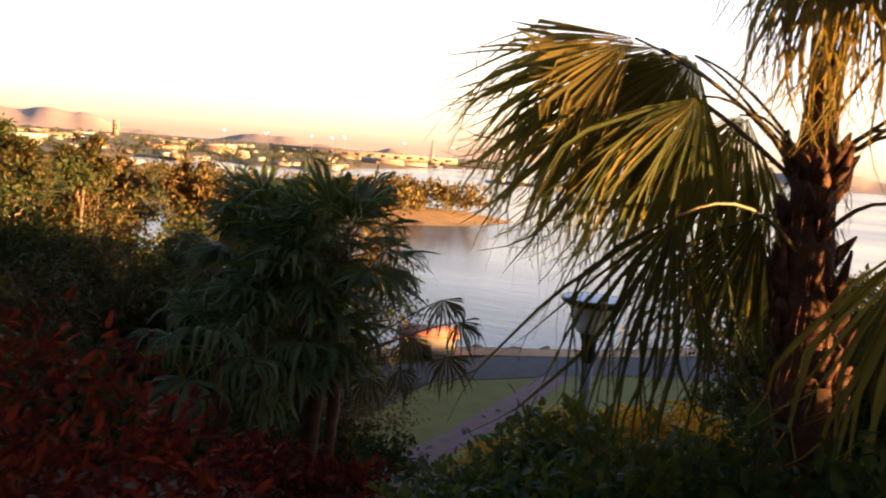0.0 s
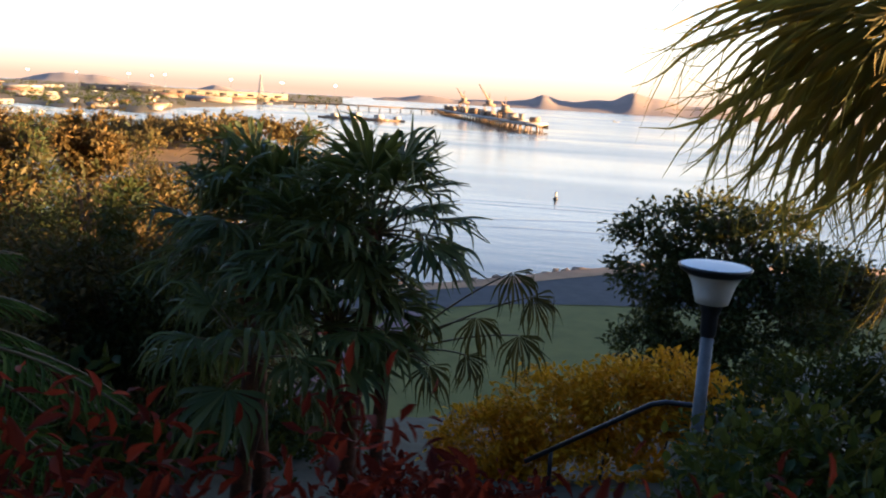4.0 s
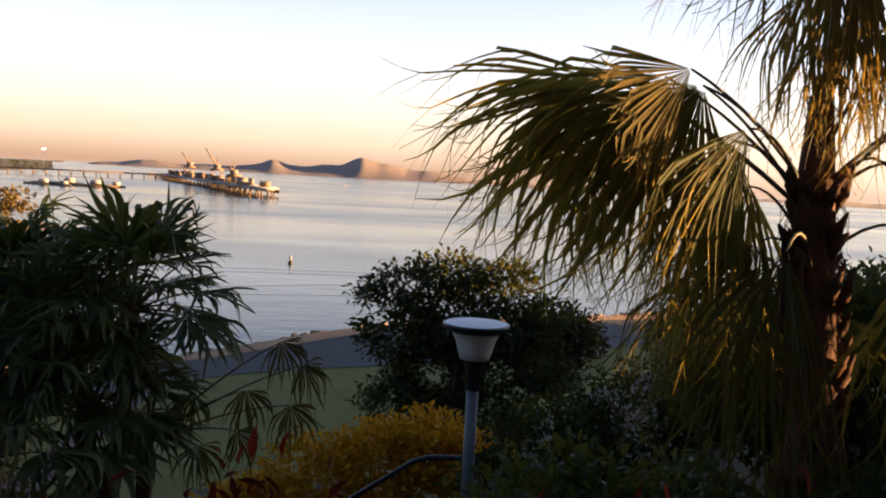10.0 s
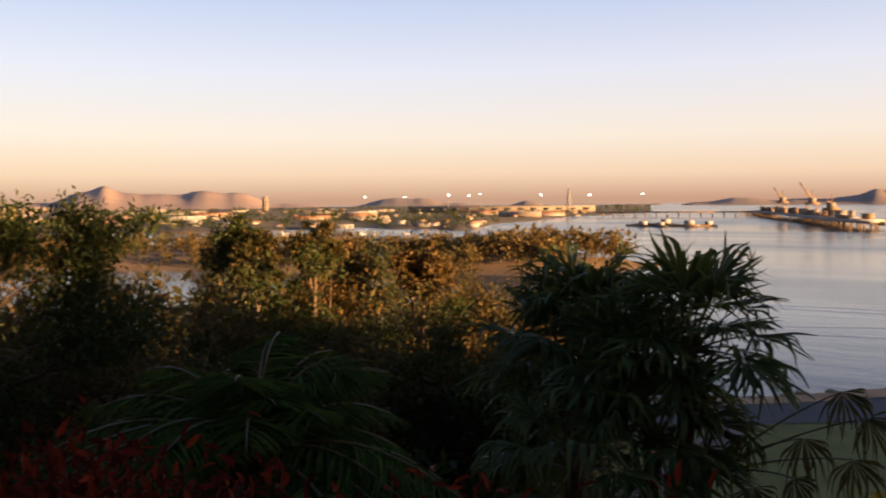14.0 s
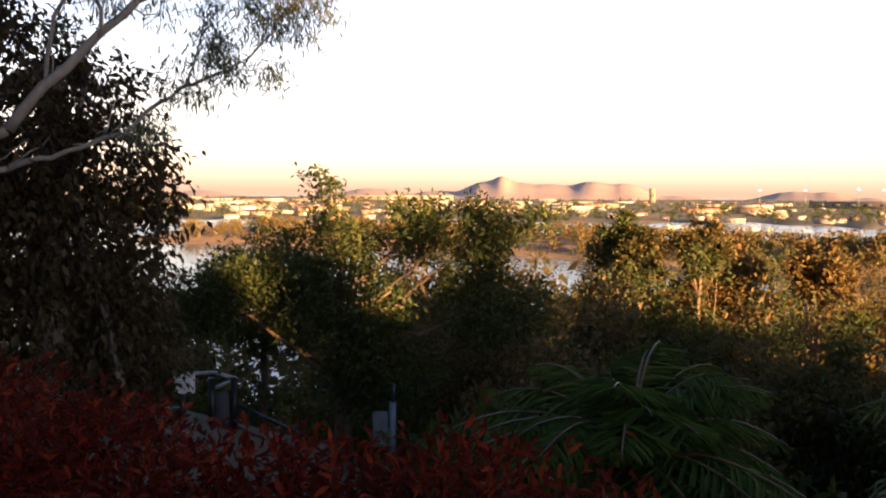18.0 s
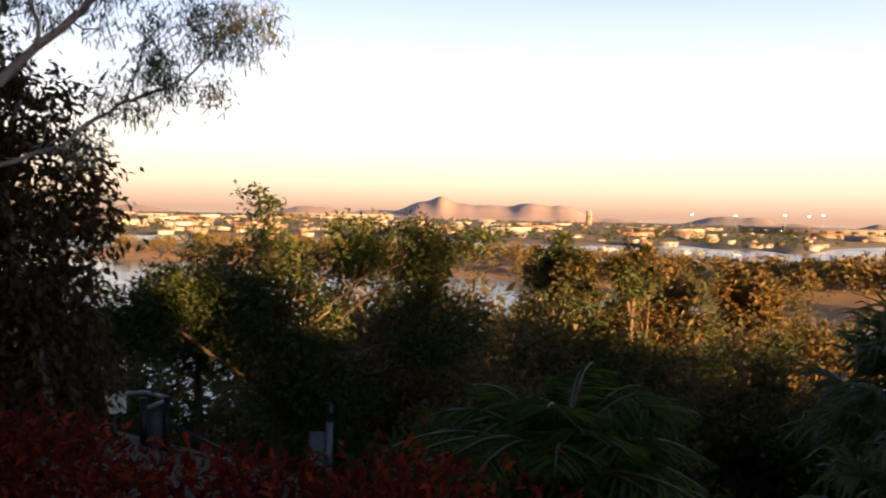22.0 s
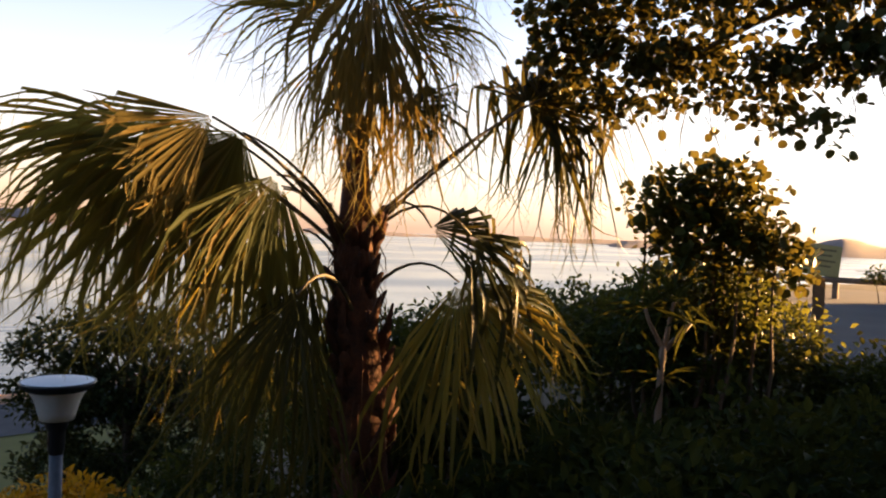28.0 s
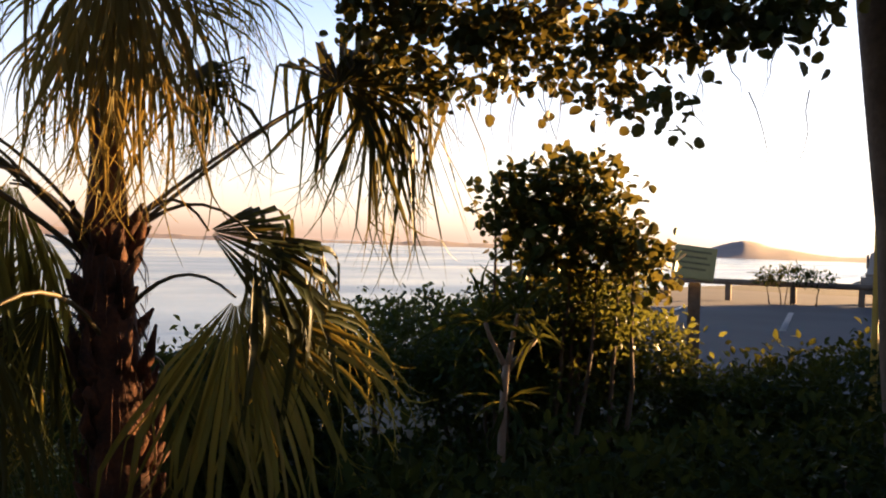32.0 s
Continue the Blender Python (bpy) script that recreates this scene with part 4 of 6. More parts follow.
def fan_blade(hub, axis, face, length, spread, count, droop, split, rng, width=1.0, fork_tips=False):
    """A fan leaf: a pleated plate near the hub, then free segments that fold over and hang, frayed and tangled."""
    axis, face = unit(axis), unit(face)
    side = unit(np.cross(axis, face))
    face = np.cross(side, axis)
    pieces = []
    da = 2 * radians(spread) / count
    steps = np.array([0.03, 0.22, 0.42, 0.53, 0.63, 0.73, 0.82, 0.91, 1.0])
    for k in range(count):
        a = -radians(spread) + da * (k + 0.5) + rng.normal() * da * 0.45
        d0 = unit(math.cos(a) * axis + math.sin(a) * side + face * (0.10 * math.cos(a * 2) + rng.normal() * 0.06))
        L = length * (0.74 + 0.26 * math.cos(a * 0.8)) * rng.uniform(0.80, 1.12)
        own = split * rng.uniform(0.65, 1.1)
        hang = np.clip(droop * rng.uniform(0.8, 1.3), 0.9 if droop > 0.96 else 0, 0.97)
        stray = rng.normal(size=3) * 0.24
        snap = rng.uniform(0.6, 0.9) if rng.random() < 0.22 else 2.0
        pts, prev = [hub + d0 * L * 0.03], 0.03
        for q in steps[1:]:
            h = np.clip((q - own) / (0.34 if droop < 0.96 else 0.14), 0, 1)
            h = h * h * (3 - 2 * h)
            wayd = d0 * (1 - h * hang) - UP * (h * hang + 0.08 * q) + stray * h
            if q > snap:
                wayd = wayd * 0.35 - UP
            pts.append(pts[-1] + unit(wayd) * L * (q - prev))
            prev = q
        pts = np.array(pts)
        w_full = 2 * math.tan(da / 2) * L
        w = np.where(steps <= own, steps * w_full * 1.02, own * w_full * np.clip((1 - steps) / (1 - own), 0, 1) ** 0.62) * width
        w[-1] = 0.0015
        out = unit(np.cross(d0, face))
        tw = rng.normal() * 0.7
        ways = []
        for q in range(len(pts)):
            u = tw * max(0.0, steps[q] - own) * 2
            ways.append(unit(out * math.cos(u) + face * math.sin(u)))
        fork = 6 if fork_tips else len(pts) - 1
        v, f = [], []
        for q in range(fork + 1):
            lift = face * w[q] * (0.20 if steps[q] < own else 0.30)
            v += [pts[q] - ways[q] * w[q] / 2 + lift, pts[q], pts[q] + ways[q] * w[q] / 2 + lift]
        for q in range(fork):
            b = q * 3
            f += [[b, b + 1, b + 4, b + 3], [b + 1, b + 2, b + 5, b + 4]]
        pieces.append((np.array(v), np.array(f)))
        for sg in ((-1, 1) if fork_tips else ()):
            part_way = ways[fork] * sg * rng.uniform(0.02, 0.16) * L + rng.normal(size=3) * 0.015
            v = []
            for q in range(fork, len(pts)):
                g = (q - fork) / (len(pts) - 1 - fork)
                c = pts[q] + part_way * g ** 1.4 + ways[q] * sg * w[fork] * 0.25 * (1 - g)
                h = w[fork] * 0.24 * (1 - g) + 0.0012
                v += [c - ways[q] * h, c + ways[q] * h]
            f = [[2 * q, 2 * q + 1, 2 * q + 3, 2 * q + 2] for q in range(len(pts) - 1 - fork)]
            pieces.append((np.array(v), np.array(f)))
    return join(pieces)


def arc(a, b, rise, n=9):
    a, b = np.asarray(a, float), np.asarray(b, float)
    t = np.linspace(0, 1, n)[:, None]
    c = (a + b) / 2 + UP * rise
    return a * (1 - t) ** 2 + 2 * c * t * (1 - t) + b * t ** 2


def frond(parent, root, hub, axis, face, length, rng, spread=95, count=46, droop=0.6, split=0.42, rise=0.35, leaf=None, stalk=0.0085, width=1.0, fork_tips=False):
    hub = np.asarray(hub, float)
    line = arc(root, hub, rise)
    p = part("petiole", limb_mesh("petiole", [tube(line, np.linspace(stalk * 1.5, stalk * 0.7, 9), 6)]), M_PETIOLE, parent)
    v, f = fan_blade(hub, axis, face, length, spread, count, droop, split, rng, width, fork_tips)
    part("blade", mesh("blade", v, f, True), leaf or M_PALM, p)
    return p


rng = np.random.default_rng(51)
TX, TY = 2.50, 4.18
palm = thing("fan_palm", "tall fan palm with hanging sunlit fronds and a fibrous trunk", "palm", (TX + 0.12, TY, float(height(TX, TY))), "fan palms")
spine = np.array([(TX + 0.12, TY, -1.6), (TX + 0.11, TY, -0.4), (TX + 0.08, TY - .01, 0.6), (TX + 0.02, TY, 1.3), (TX - 0.02, TY, 1.9), (TX - 0.03, TY, 2.4)])
part("trunk", limb_mesh("trunk", [tube(spine, [0.17, 0.15, 0.13, 0.12, 0.10, 0.06], 14)]), M_PALM_TRUNK, palm, "rough red-brown fibrous trunk")
for k in range(120):
    z = rng.uniform(-1.0, 1.95)
    a = rng.uniform(0, 2 * math.pi)
    r = np.interp(z, [-1, 1.3, 1.95], [0.15, 0.105, 0.075])
    cx = np.interp(z, spine[:, 2], spine[:, 0])
    o = np.array([math.cos(a), math.sin(a), 0])
    p0 = np.array([cx, TY, z]) + o * r * 0.9
    stub = tube([p0, p0 + o * 0.06 + UP * 0.08, p0 + o * rng.uniform(0.05, 0.12) + UP * rng.uniform(0.10, 0.24)], [0.042, 0.030, 0.007], 5)
    part("leaf_base", limb_mesh("leaf_base", [stub], False), M_PALM_TRUNK, palm)
fibres = []
for k in range(160):
    z = rng.uniform(0.2, 1.9)
    a = rng.uniform(0, 2 * math.pi)
    o = np.array([math.cos(a), math.sin(a), 0])
    p0 = np.array([np.interp(z, spine[:, 2], spine[:, 0]), TY, z]) + o * 0.13
    fibres.append(tube([p0, p0 + o * 0.04 - UP * 0.08, p0 + o * rng.uniform(0.02, 0.06) - UP * rng.uniform(0.15, 0.3)], [0.004, 0.003, 0.001], 3))
part("fibre_cover", limb_mesh("fibre_cover", fibres, False), M_PALM_TRUNK, palm)
# root height, hub, axis, face, length, spread, droop, rise, split
H1, H2, H3 = (1.44, 4.36, 2.42), (1.68, 4.30, 2.46), (1.86, 4.24, 2.42)
FRONDS = [
    # the great folded leaf that reaches over the water, and those layered behind it
    (1.75, H1, (-0.95, 0.08, -0.20), (0.15, -0.85, 0.45), 1.16, 34, 0.28, 0.16, 0.46),
    (1.75, H1, (-0.76, 0.02, -0.62), (0.20, -0.85, 0.40), 1.22, 42, 0.50, 0.14, 0.48),
    (1.80, H2, (-0.15, 0.00, -0.97), (0.50, -0.82, 0.10), 1.05, 56, 0.85, 0.14, 0.50),
    (1.80, H2, (-0.66, 0.05, -0.72), (0.50, -0.80, 0.15), 1.28, 56, 0.55, 0.14, 0.50),
    (1.85, H3, (-0.84, 0.10, -0.52), (0.20, -0.92, 0.30), 1.46, 32, 0.40, 0.18, 0.60),
    (1.85, H3, (-0.60, 0.00, -0.78), (0.25, -0.90, 0.30), 1.28, 44, 0.60, 0.18, 0.48),
    (1.70, H3, (-0.35, -0.05, -0.92), (0.10, -0.92, 0.25), 1.25, 44, 0.85, 0.18, 0.50),
    # short leaf added for the sunlit patch, its gold put into the colour
    (1.85, (1.64, 3.84, 2.44), (-0.62, -0.15, -0.42), (0.80, -0.52, 0.36), 0.60, 44, 0.30, 0.14, 0.90),
    # the golden leaf hanging towards the lookout
    (1.70, (1.97, 3.90, 2.19), (-0.52, -0.08, -0.80), (0.70, -0.62, 0.30), 1.30, 48, 0.42, 0.28, 0.32),
    (1.65, (2.10, 4.30, 2.14), (-0.40, -0.05, -0.90), (0.55, -0.75, 0.25), 1.20, 46, 0.65, 0.26, 0.48),
    (1.75, (2.12, 4.42, 2.16), (-0.25, -0.05, -0.95), (0.20, -0.90, 0.20), 1.15, 44, 0.80, 0.20, 0.46),
    # low leaves on the side away from the sun
    (1.40, (1.98, 3.47, 1.64), (-0.28, -0.12, -0.94), (0.15, -0.92, 0.20), 1.25, 44, 0.75, 0.34, 0.34),
    (1.40, (2.26, 4.28, 1.63), (-0.42, -0.10, -0.90), (0.10, -0.90, 0.25), 1.25, 46, 0.75, 0.22, 0.34),
    (1.50, (2.26, 4.45, 1.92), (-0.25, 0.00, -0.95), (0.10, -0.90, 0.20), 1.10, 46, 0.85, 0.20, 0.46),
    (1.20, (2.30, 4.78, 1.50), (-0.45, 0.40, -0.80), (-0.60, 0.60, 0.30), 1.15, 60, 0.80, 0.35, 0.50),
    # low leaves towards the sun, on arching stalks
    (1.50, (2.97, 3.86, 1.67), (0.36, -0.10, -0.90), (0.05, -0.97, 0.22), 1.28, 68, 0.60, 0.34, 0.46),
    (1.75, (2.92, 4.14, 1.96), (0.70, -0.10, -0.15), (0.10, -0.60, 0.80), 0.95, 60, 0.97, 0.46, 0.50),
    (1.80, (3.10, 4.00, 1.93), (0.45, -0.10, -0.55), (0.10, -0.70, 0.70), 0.98, 56, 0.97, 0.42, 0.52),
    (1.10, (2.85, 4.65, 1.25), (0.30, 0.20, -0.90), (0.40, 0.60, 0.30), 1.10, 60, 0.80, 0.30, 0.50),
    # the umbrella leaf far out on the sunny side
    (1.85, (3.66, 4.40, 2.76), (0.60, 0.05, 0.30), (-0.20, -0.60, 0.75), 1.30, 104, 0.97, 0.10, 0.40),
    (1.90, (3.74, 4.36, 2.80), (0.70, 0.05, 0.00), (-0.20, -0.75, 0.60), 1.25, 96, 0.97, 0.12, 0.38),
    # small hanging leaf above it
    (2.00, (2.90, 4.34, 2.68), (0.45, -0.05, 0.25), (-0.15, -0.60, 0.80), 0.76, 100, 0.97, 0.16, 0.34),
    # the skirt under the growing point
    (2.05, (2.42, 4.06, 3.02), (-0.10, -0.12, -0.95), (-0.10, -1.00, 0.25), 1.05, 24, 0.94, 0.15, 0.42),
    (2.05, (2.53, 4.04, 2.98), (0.08, -0.12, -0.95), (0.20, -1.00, 0.25), 1.08, 24, 0.94, 0.15, 0.42),
    (2.10, (2.68, 4.28, 2.94), (0.30, 0.10, -0.90), (0.50, -0.80, 0.30), 0.78, 34, 0.92, 0.10, 0.40),
    (2.10, (2.32, 4.17, 2.92), (-0.30, 0.00, -0.90), (-0.50, -0.80, 0.30), 0.78, 34, 0.92, 0.10, 0.40),
    (2.15, (2.47, 4.08, 3.20), (0.02, -0.20, -0.95), (0.05, -1.00, 0.20), 1.05, 40, 0.92, 0.10, 0.46),
    (2.15, (2.50, 4.10, 3.36), (0.00, -0.25, -0.90), (0.05, -1.00, 0.20), 1.05, 52, 0.90, 0.05, 0.50),
    # the upper leaves, spread against the sky with hanging ends
    (2.20, (2.38, 4.17, 3.06), (-0.85, 0.10, 0.10), (0.10, -0.90, 0.50), 0.80, 50, 0.42, 0.00, 0.42),
    (2.20, (2.34, 4.27, 3.16), (-0.80, 0.20, 0.40), (0.10, -0.90, 0.30), 0.92, 52, 0.48, 0.00, 0.44),
    (2.20, (2.42, 4.10, 3.30), (-0.60, -0.20, 0.50), (0.30, -0.80, 0.50), 0.95, 60, 0.80, 0.00, 0.40),
    (2.20, (2.64, 4.18, 3.05), (0.85, 0.00, 0.05), (-0.10, -0.90, 0.50), 0.90, 52, 0.72, 0.00, 0.40),
    (2.20, (2.64, 4.24, 3.14), (0.75, 0.15, 0.45), (-0.10, -0.95, 0.30), 1.00, 52, 0.68, 0.00, 0.42),
    (2.20, (2.58, 4.10, 3.30), (0.60, -0.20, 0.50), (-0.30, -0.80, 0.50), 0.95, 60, 0.85, 0.00, 0.40),
    (2.20, (2.50, 4.24, 3.20), (0.00, 0.25, 0.95), (0.00, -0.95, 0.20), 0.95, 60, 0.35, 0.00, 0.46),
]
for z0, hub, axis, face, L, sp, dr, rise, split in FRONDS:
    root = np.array([np.interp(z0, spine[:, 2], spine[:, 0]), TY, z0])
    # leaf by place: shade and sunlight are put into the frond colours here
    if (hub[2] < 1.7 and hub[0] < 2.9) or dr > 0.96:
        leaf = M_PALM_SHADED
    elif split > 0.8 or (hub[2] > 2.9 and axis[2] < -0.85):
        leaf = M_PALM_SUNLIT_DRY
    else:
        leaf = M_PALM
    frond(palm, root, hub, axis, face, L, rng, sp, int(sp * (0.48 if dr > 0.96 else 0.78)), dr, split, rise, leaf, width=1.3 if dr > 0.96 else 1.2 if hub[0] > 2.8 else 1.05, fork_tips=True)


def palm_head(parent, at, count, reach, length, rng, leaf, droop=0.35, low=-0.6, high=1.0, split=0.46, segs=24):
    """A head of fan leaves round one growing point."""
    at = np.asarray(at, float)
    for k in range(count):
        az = k * 2.39996 + rng.normal() * 0.2
        el = low + (high - low) * (k + 0.5) / count + rng.normal() * 0.1
        d = np.array([math.cos(az) * math.cos(el), math.sin(az) * math.cos(el), math.sin(el)])
        hub = at + d * reach * rng.uniform(0.75, 1.15)
        axis = unit(d + UP * -0.25)
        face = unit(UP - d * (UP @ d) + 0.01)
        frond(parent, at - UP * 0.1, hub, axis, face, length * rng.uniform(0.8, 1.15), rng, 98, segs, droop, split, 0.05, leaf, 0.009, 1.35)


def small_palm(label, base, heads, count, reach, length, seed, **kw):
    rng = np.random.default_rng(seed)
    t = thing("fan_palm", label, "palm", base, "fan palms")
    for h in heads:
        line = wobble(base, (h[0], h[1], h[2] - 0.05), 6, 0.03, rng)
        part("trunk", limb_mesh("trunk", [tube(line, np.linspace(0.09, 0.06, 6), 9)]), M_PALM_TRUNK, t)
        palm_head(t, h, count, reach, length, rng, M_PALM_DARK, **kw)
    return t


def ground_at(x, y):
    return (x, y, float(ground_fn(np.array(x), np.array(y))) - 0.05)


small_palm("clump of dark fan palms with stiff leaves on the slope", ground_at(-1.75, 6.7), [(-1.62, 6.65, 0.80), (-2.05, 6.6, 0.45), (-1.85, 6.45, 0.0)], 26, 0.47, 0.52, 61, droop=0.30, low=-0.45, high=1.35, split=0.56)
small_palm("dark fan palm partly hidden behind the palm clump", ground_at(-2.9, 7.4), [(-2.85, 7.25, 0.70), (-3.3, 7.6, 0.3)], 24, 0.5, 0.62, 62, droop=0.40, low=-0.4, high=1.3, split=0.54)
small_palm("low fan palm in deep shade under the palm clump", ground_at(-2.5, 5.9), [(-2.35, 5.9, -0.15)], 14, 0.5, 0.65, 63, droop=0.7)
rng = np.random.default_rng(64)
side_palm = thing("fan_palm", "young fan palm with long bare stalks and small drooping leaves", "palm", ground_at(-1.5, 6.4), "fan palms")
part("trunk", limb_mesh("trunk", [tube(wobble(ground_at(-1.5, 6.4), (-1.45, 6.45, -0.3), 5, 0.02, rng), 0.06, 8)]), M_PALM_TRUNK, side_palm)
for hub, ax in (((-0.45, 6.57, 0.52), (0.5, -0.1, -0.75)), ((-0.28, 6.58, 0.34), (0.6, 0, -0.8)), ((-0.36, 6.55, 0.02), (0.4, -0.2, -0.9)), ((-0.70, 6.5, 0.14), (0.3, -0.2, -0.9)),
                ((-1.02, 6.3, -0.24), (0.4, -0.3, -0.85)), ((-0.75, 6.4, -0.15), (0.6, -0.3, -0.7)), ((-1.1, 6.5, 0.1), (-0.2, -0.4, -0.8))):
    # takes the fan palm's shade-darkened leaf colour
    frond(side_palm, (-1.45, 6.45, -0.3), hub, ax, (ax[0], -0.8, 0.4), rng.uniform(0.34, 0.44), rng, 78, 20, 0.85, 0.45, 0.14, M_PALM_SHADED, 0.008)


def feather_palm(label, at, count, length, seed):
    """A palm with feather leaves arching from a low heart."""
    rng = np.random.default_rng(seed)
    at = np.asarray(at, float)
    g = ground_at(at[0], at[1])
    t = thing("feather_palm", label, "palm", g)
    part("trunk", limb_mesh("trunk", [tube([g, (at[0], at[1], (g[2] + at[2]) / 2), at], [0.16, 0.14, 0.10], 10)]), M_PALM_TRUNK, t)
    for k in range(count):
        az, el = k * 2.39996, rng.uniform(0.1, 1.42)
        o = np.array([math.cos(az), math.sin(az), 0])
        L = length * rng.uniform(0.85, 1.15)
        s = np.linspace(0, 1, 15)
        reach = L * (math.cos(el) * s + 0.22 * s ** 2)
        rise = L * (math.sin(el) * s - (0.30 + 0.50 * math.cos(el)) * s ** 2.2)
        line = at + o * reach[:, None] + UP * rise[:, None]
        rib = part("rib", limb_mesh("rib", [tube(line, np.linspace(0.014, 0.003, 15), 5)]), M_PETIOLE, t)
        q = np.repeat(np.linspace(0.12, 0.99, 48), 2)
        p = np.stack([np.interp(q, s, line[:, c]) for c in range(3)], -1)
        tan = np.stack([np.interp(q, s, np.gradient(line[:, c])) for c in range(3)], -1)
        tan /= np.linalg.norm(tan, axis=1)[:, None]
        across = np.cross(tan, UP)
        across /= np.linalg.norm(across, axis=1)[:, None] + 1e-9
        sgn = np.tile([1.0, -1.0], 48)[:, None]
        way = across * sgn + tan * 0.5 - UP * 0.35 + rng.normal(size=p.shape) * 0.10
        size = 0.22 * np.sin(np.clip(q * 1.05, 0, 1) * math.pi) ** 0.6 + 0.06
        v, f = scatter(lance(0.075, 0.02, 0.2), p, way, size, rng, UP)
        part("feather", mesh("feather", v, f), M_FEATHER, rib)
    return t


feather_palm("dark feather palm with arching leaves below the lookout", (-2.53, 2.60, 0.70), 54, 1.0, 71)


# ---- shrubs and hedges ----
def shrub(name, label, category, blobs, clumps, per, spread, shape, size, leaf, seed, group="", hang=0.0, shell=0.5, stems=7):
    rng = np.random.default_rng(seed)
    b = np.asarray(blobs, float)
    c = b[:, :3].mean(0)
    g = ground_at(c[0], c[1])
    t = thing(name, label, category, g, group)
    for k in range(stems):
        tgt = b[k % len(b), :3] + rng.normal(size=3) * b[k % len(b), 3:] * 0.35
        gx, gy = tgt[0] * 0.8 + c[0] * 0.2, tgt[1] * 0.8 + c[1] * 0.2
        stem_tube = tube(wobble(ground_at(gx, gy), tgt, 6, 0.03, rng), np.linspace(0.022, 0.007, 6), 5)
        part("stem", limb_mesh("stem", [stem_tube]), M_BARK, t)
    (v, f), _ = crown(blobs, clumps, per, spread, shape, size, rng, hang, shell)
    part("foliage", mesh("foliage", v, f), leaf, t)
    return t


# red hedge along the lookout's edge
def hedge_blobs(line, r, z0, z1, step, rng):
    p = np.asarray(line, float)
    s = np.concatenate([[0], np.cumsum(np.linalg.norm(np.diff(p, axis=0), axis=1))])
    out = []
    for q in np.arange(0, s[-1] + 1e-6, step):
        x, y = np.interp(q, s, p[:, 0]), np.interp(q, s, p[:, 1])
        for z in np.arange(z0, z1 - r * 0.8 + 1e-6, r * 0.8):
            out.append((x + rng.normal() * .05, y + rng.normal() * .05, z, r, r, r * rng.uniform(0.8, 1.05)))
    return out


rng = np.random.default_rng(81)
red_line = [(-4.9, -0.8), (-3.2, -0.46), (-2.3, -0.16), (-1.68, 0.10), (-1.52, 0.45), (-1.27, 0.76), (-0.85, 0.98), (-0.3, 1.14), (0.5, 1.2), (1.05, 1.15), (1.42, 0.98)]
red_blobs = [(b[0], b[1], b[2] + float(np.interp(b[0], [-2.4, -1.85, -1.65, -1.2, -0.95, -0.7, -0.3, 0.1, 0.5], [0.03, 0.0, -0.02, -0.02, -0.06, -0.08, -0.03, -0.02, -0.08])), *b[3:]) for b in hedge_blobs(red_line, 0.34, 0.56, 1.40, 0.16, rng)]
red_blobs += [(-1.66 + 0.05 * k, 0.08 + 0.12 * k, 0.9 + 0.1 * (k % 2), 0.3, 0.3, 0.34) for k in range(6)]
red_blobs += [b for b in red_blobs if -2.7 < b[0] < -0.6]
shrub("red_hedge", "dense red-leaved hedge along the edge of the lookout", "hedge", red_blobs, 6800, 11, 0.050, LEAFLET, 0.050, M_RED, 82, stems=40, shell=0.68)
green_line = [(2.9, 2.15), (4.0, 2.75), (5.2, 2.9), (6.6, 2.5), (9.0, 2.6), (12.0, 3.2)]
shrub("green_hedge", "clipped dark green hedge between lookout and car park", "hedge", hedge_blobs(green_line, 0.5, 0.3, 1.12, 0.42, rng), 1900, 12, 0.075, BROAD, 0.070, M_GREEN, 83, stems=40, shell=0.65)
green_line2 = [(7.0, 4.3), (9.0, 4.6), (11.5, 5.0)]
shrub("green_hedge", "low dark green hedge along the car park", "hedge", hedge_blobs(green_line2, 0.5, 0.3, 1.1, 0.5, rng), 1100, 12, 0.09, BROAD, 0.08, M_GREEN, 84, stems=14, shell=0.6)
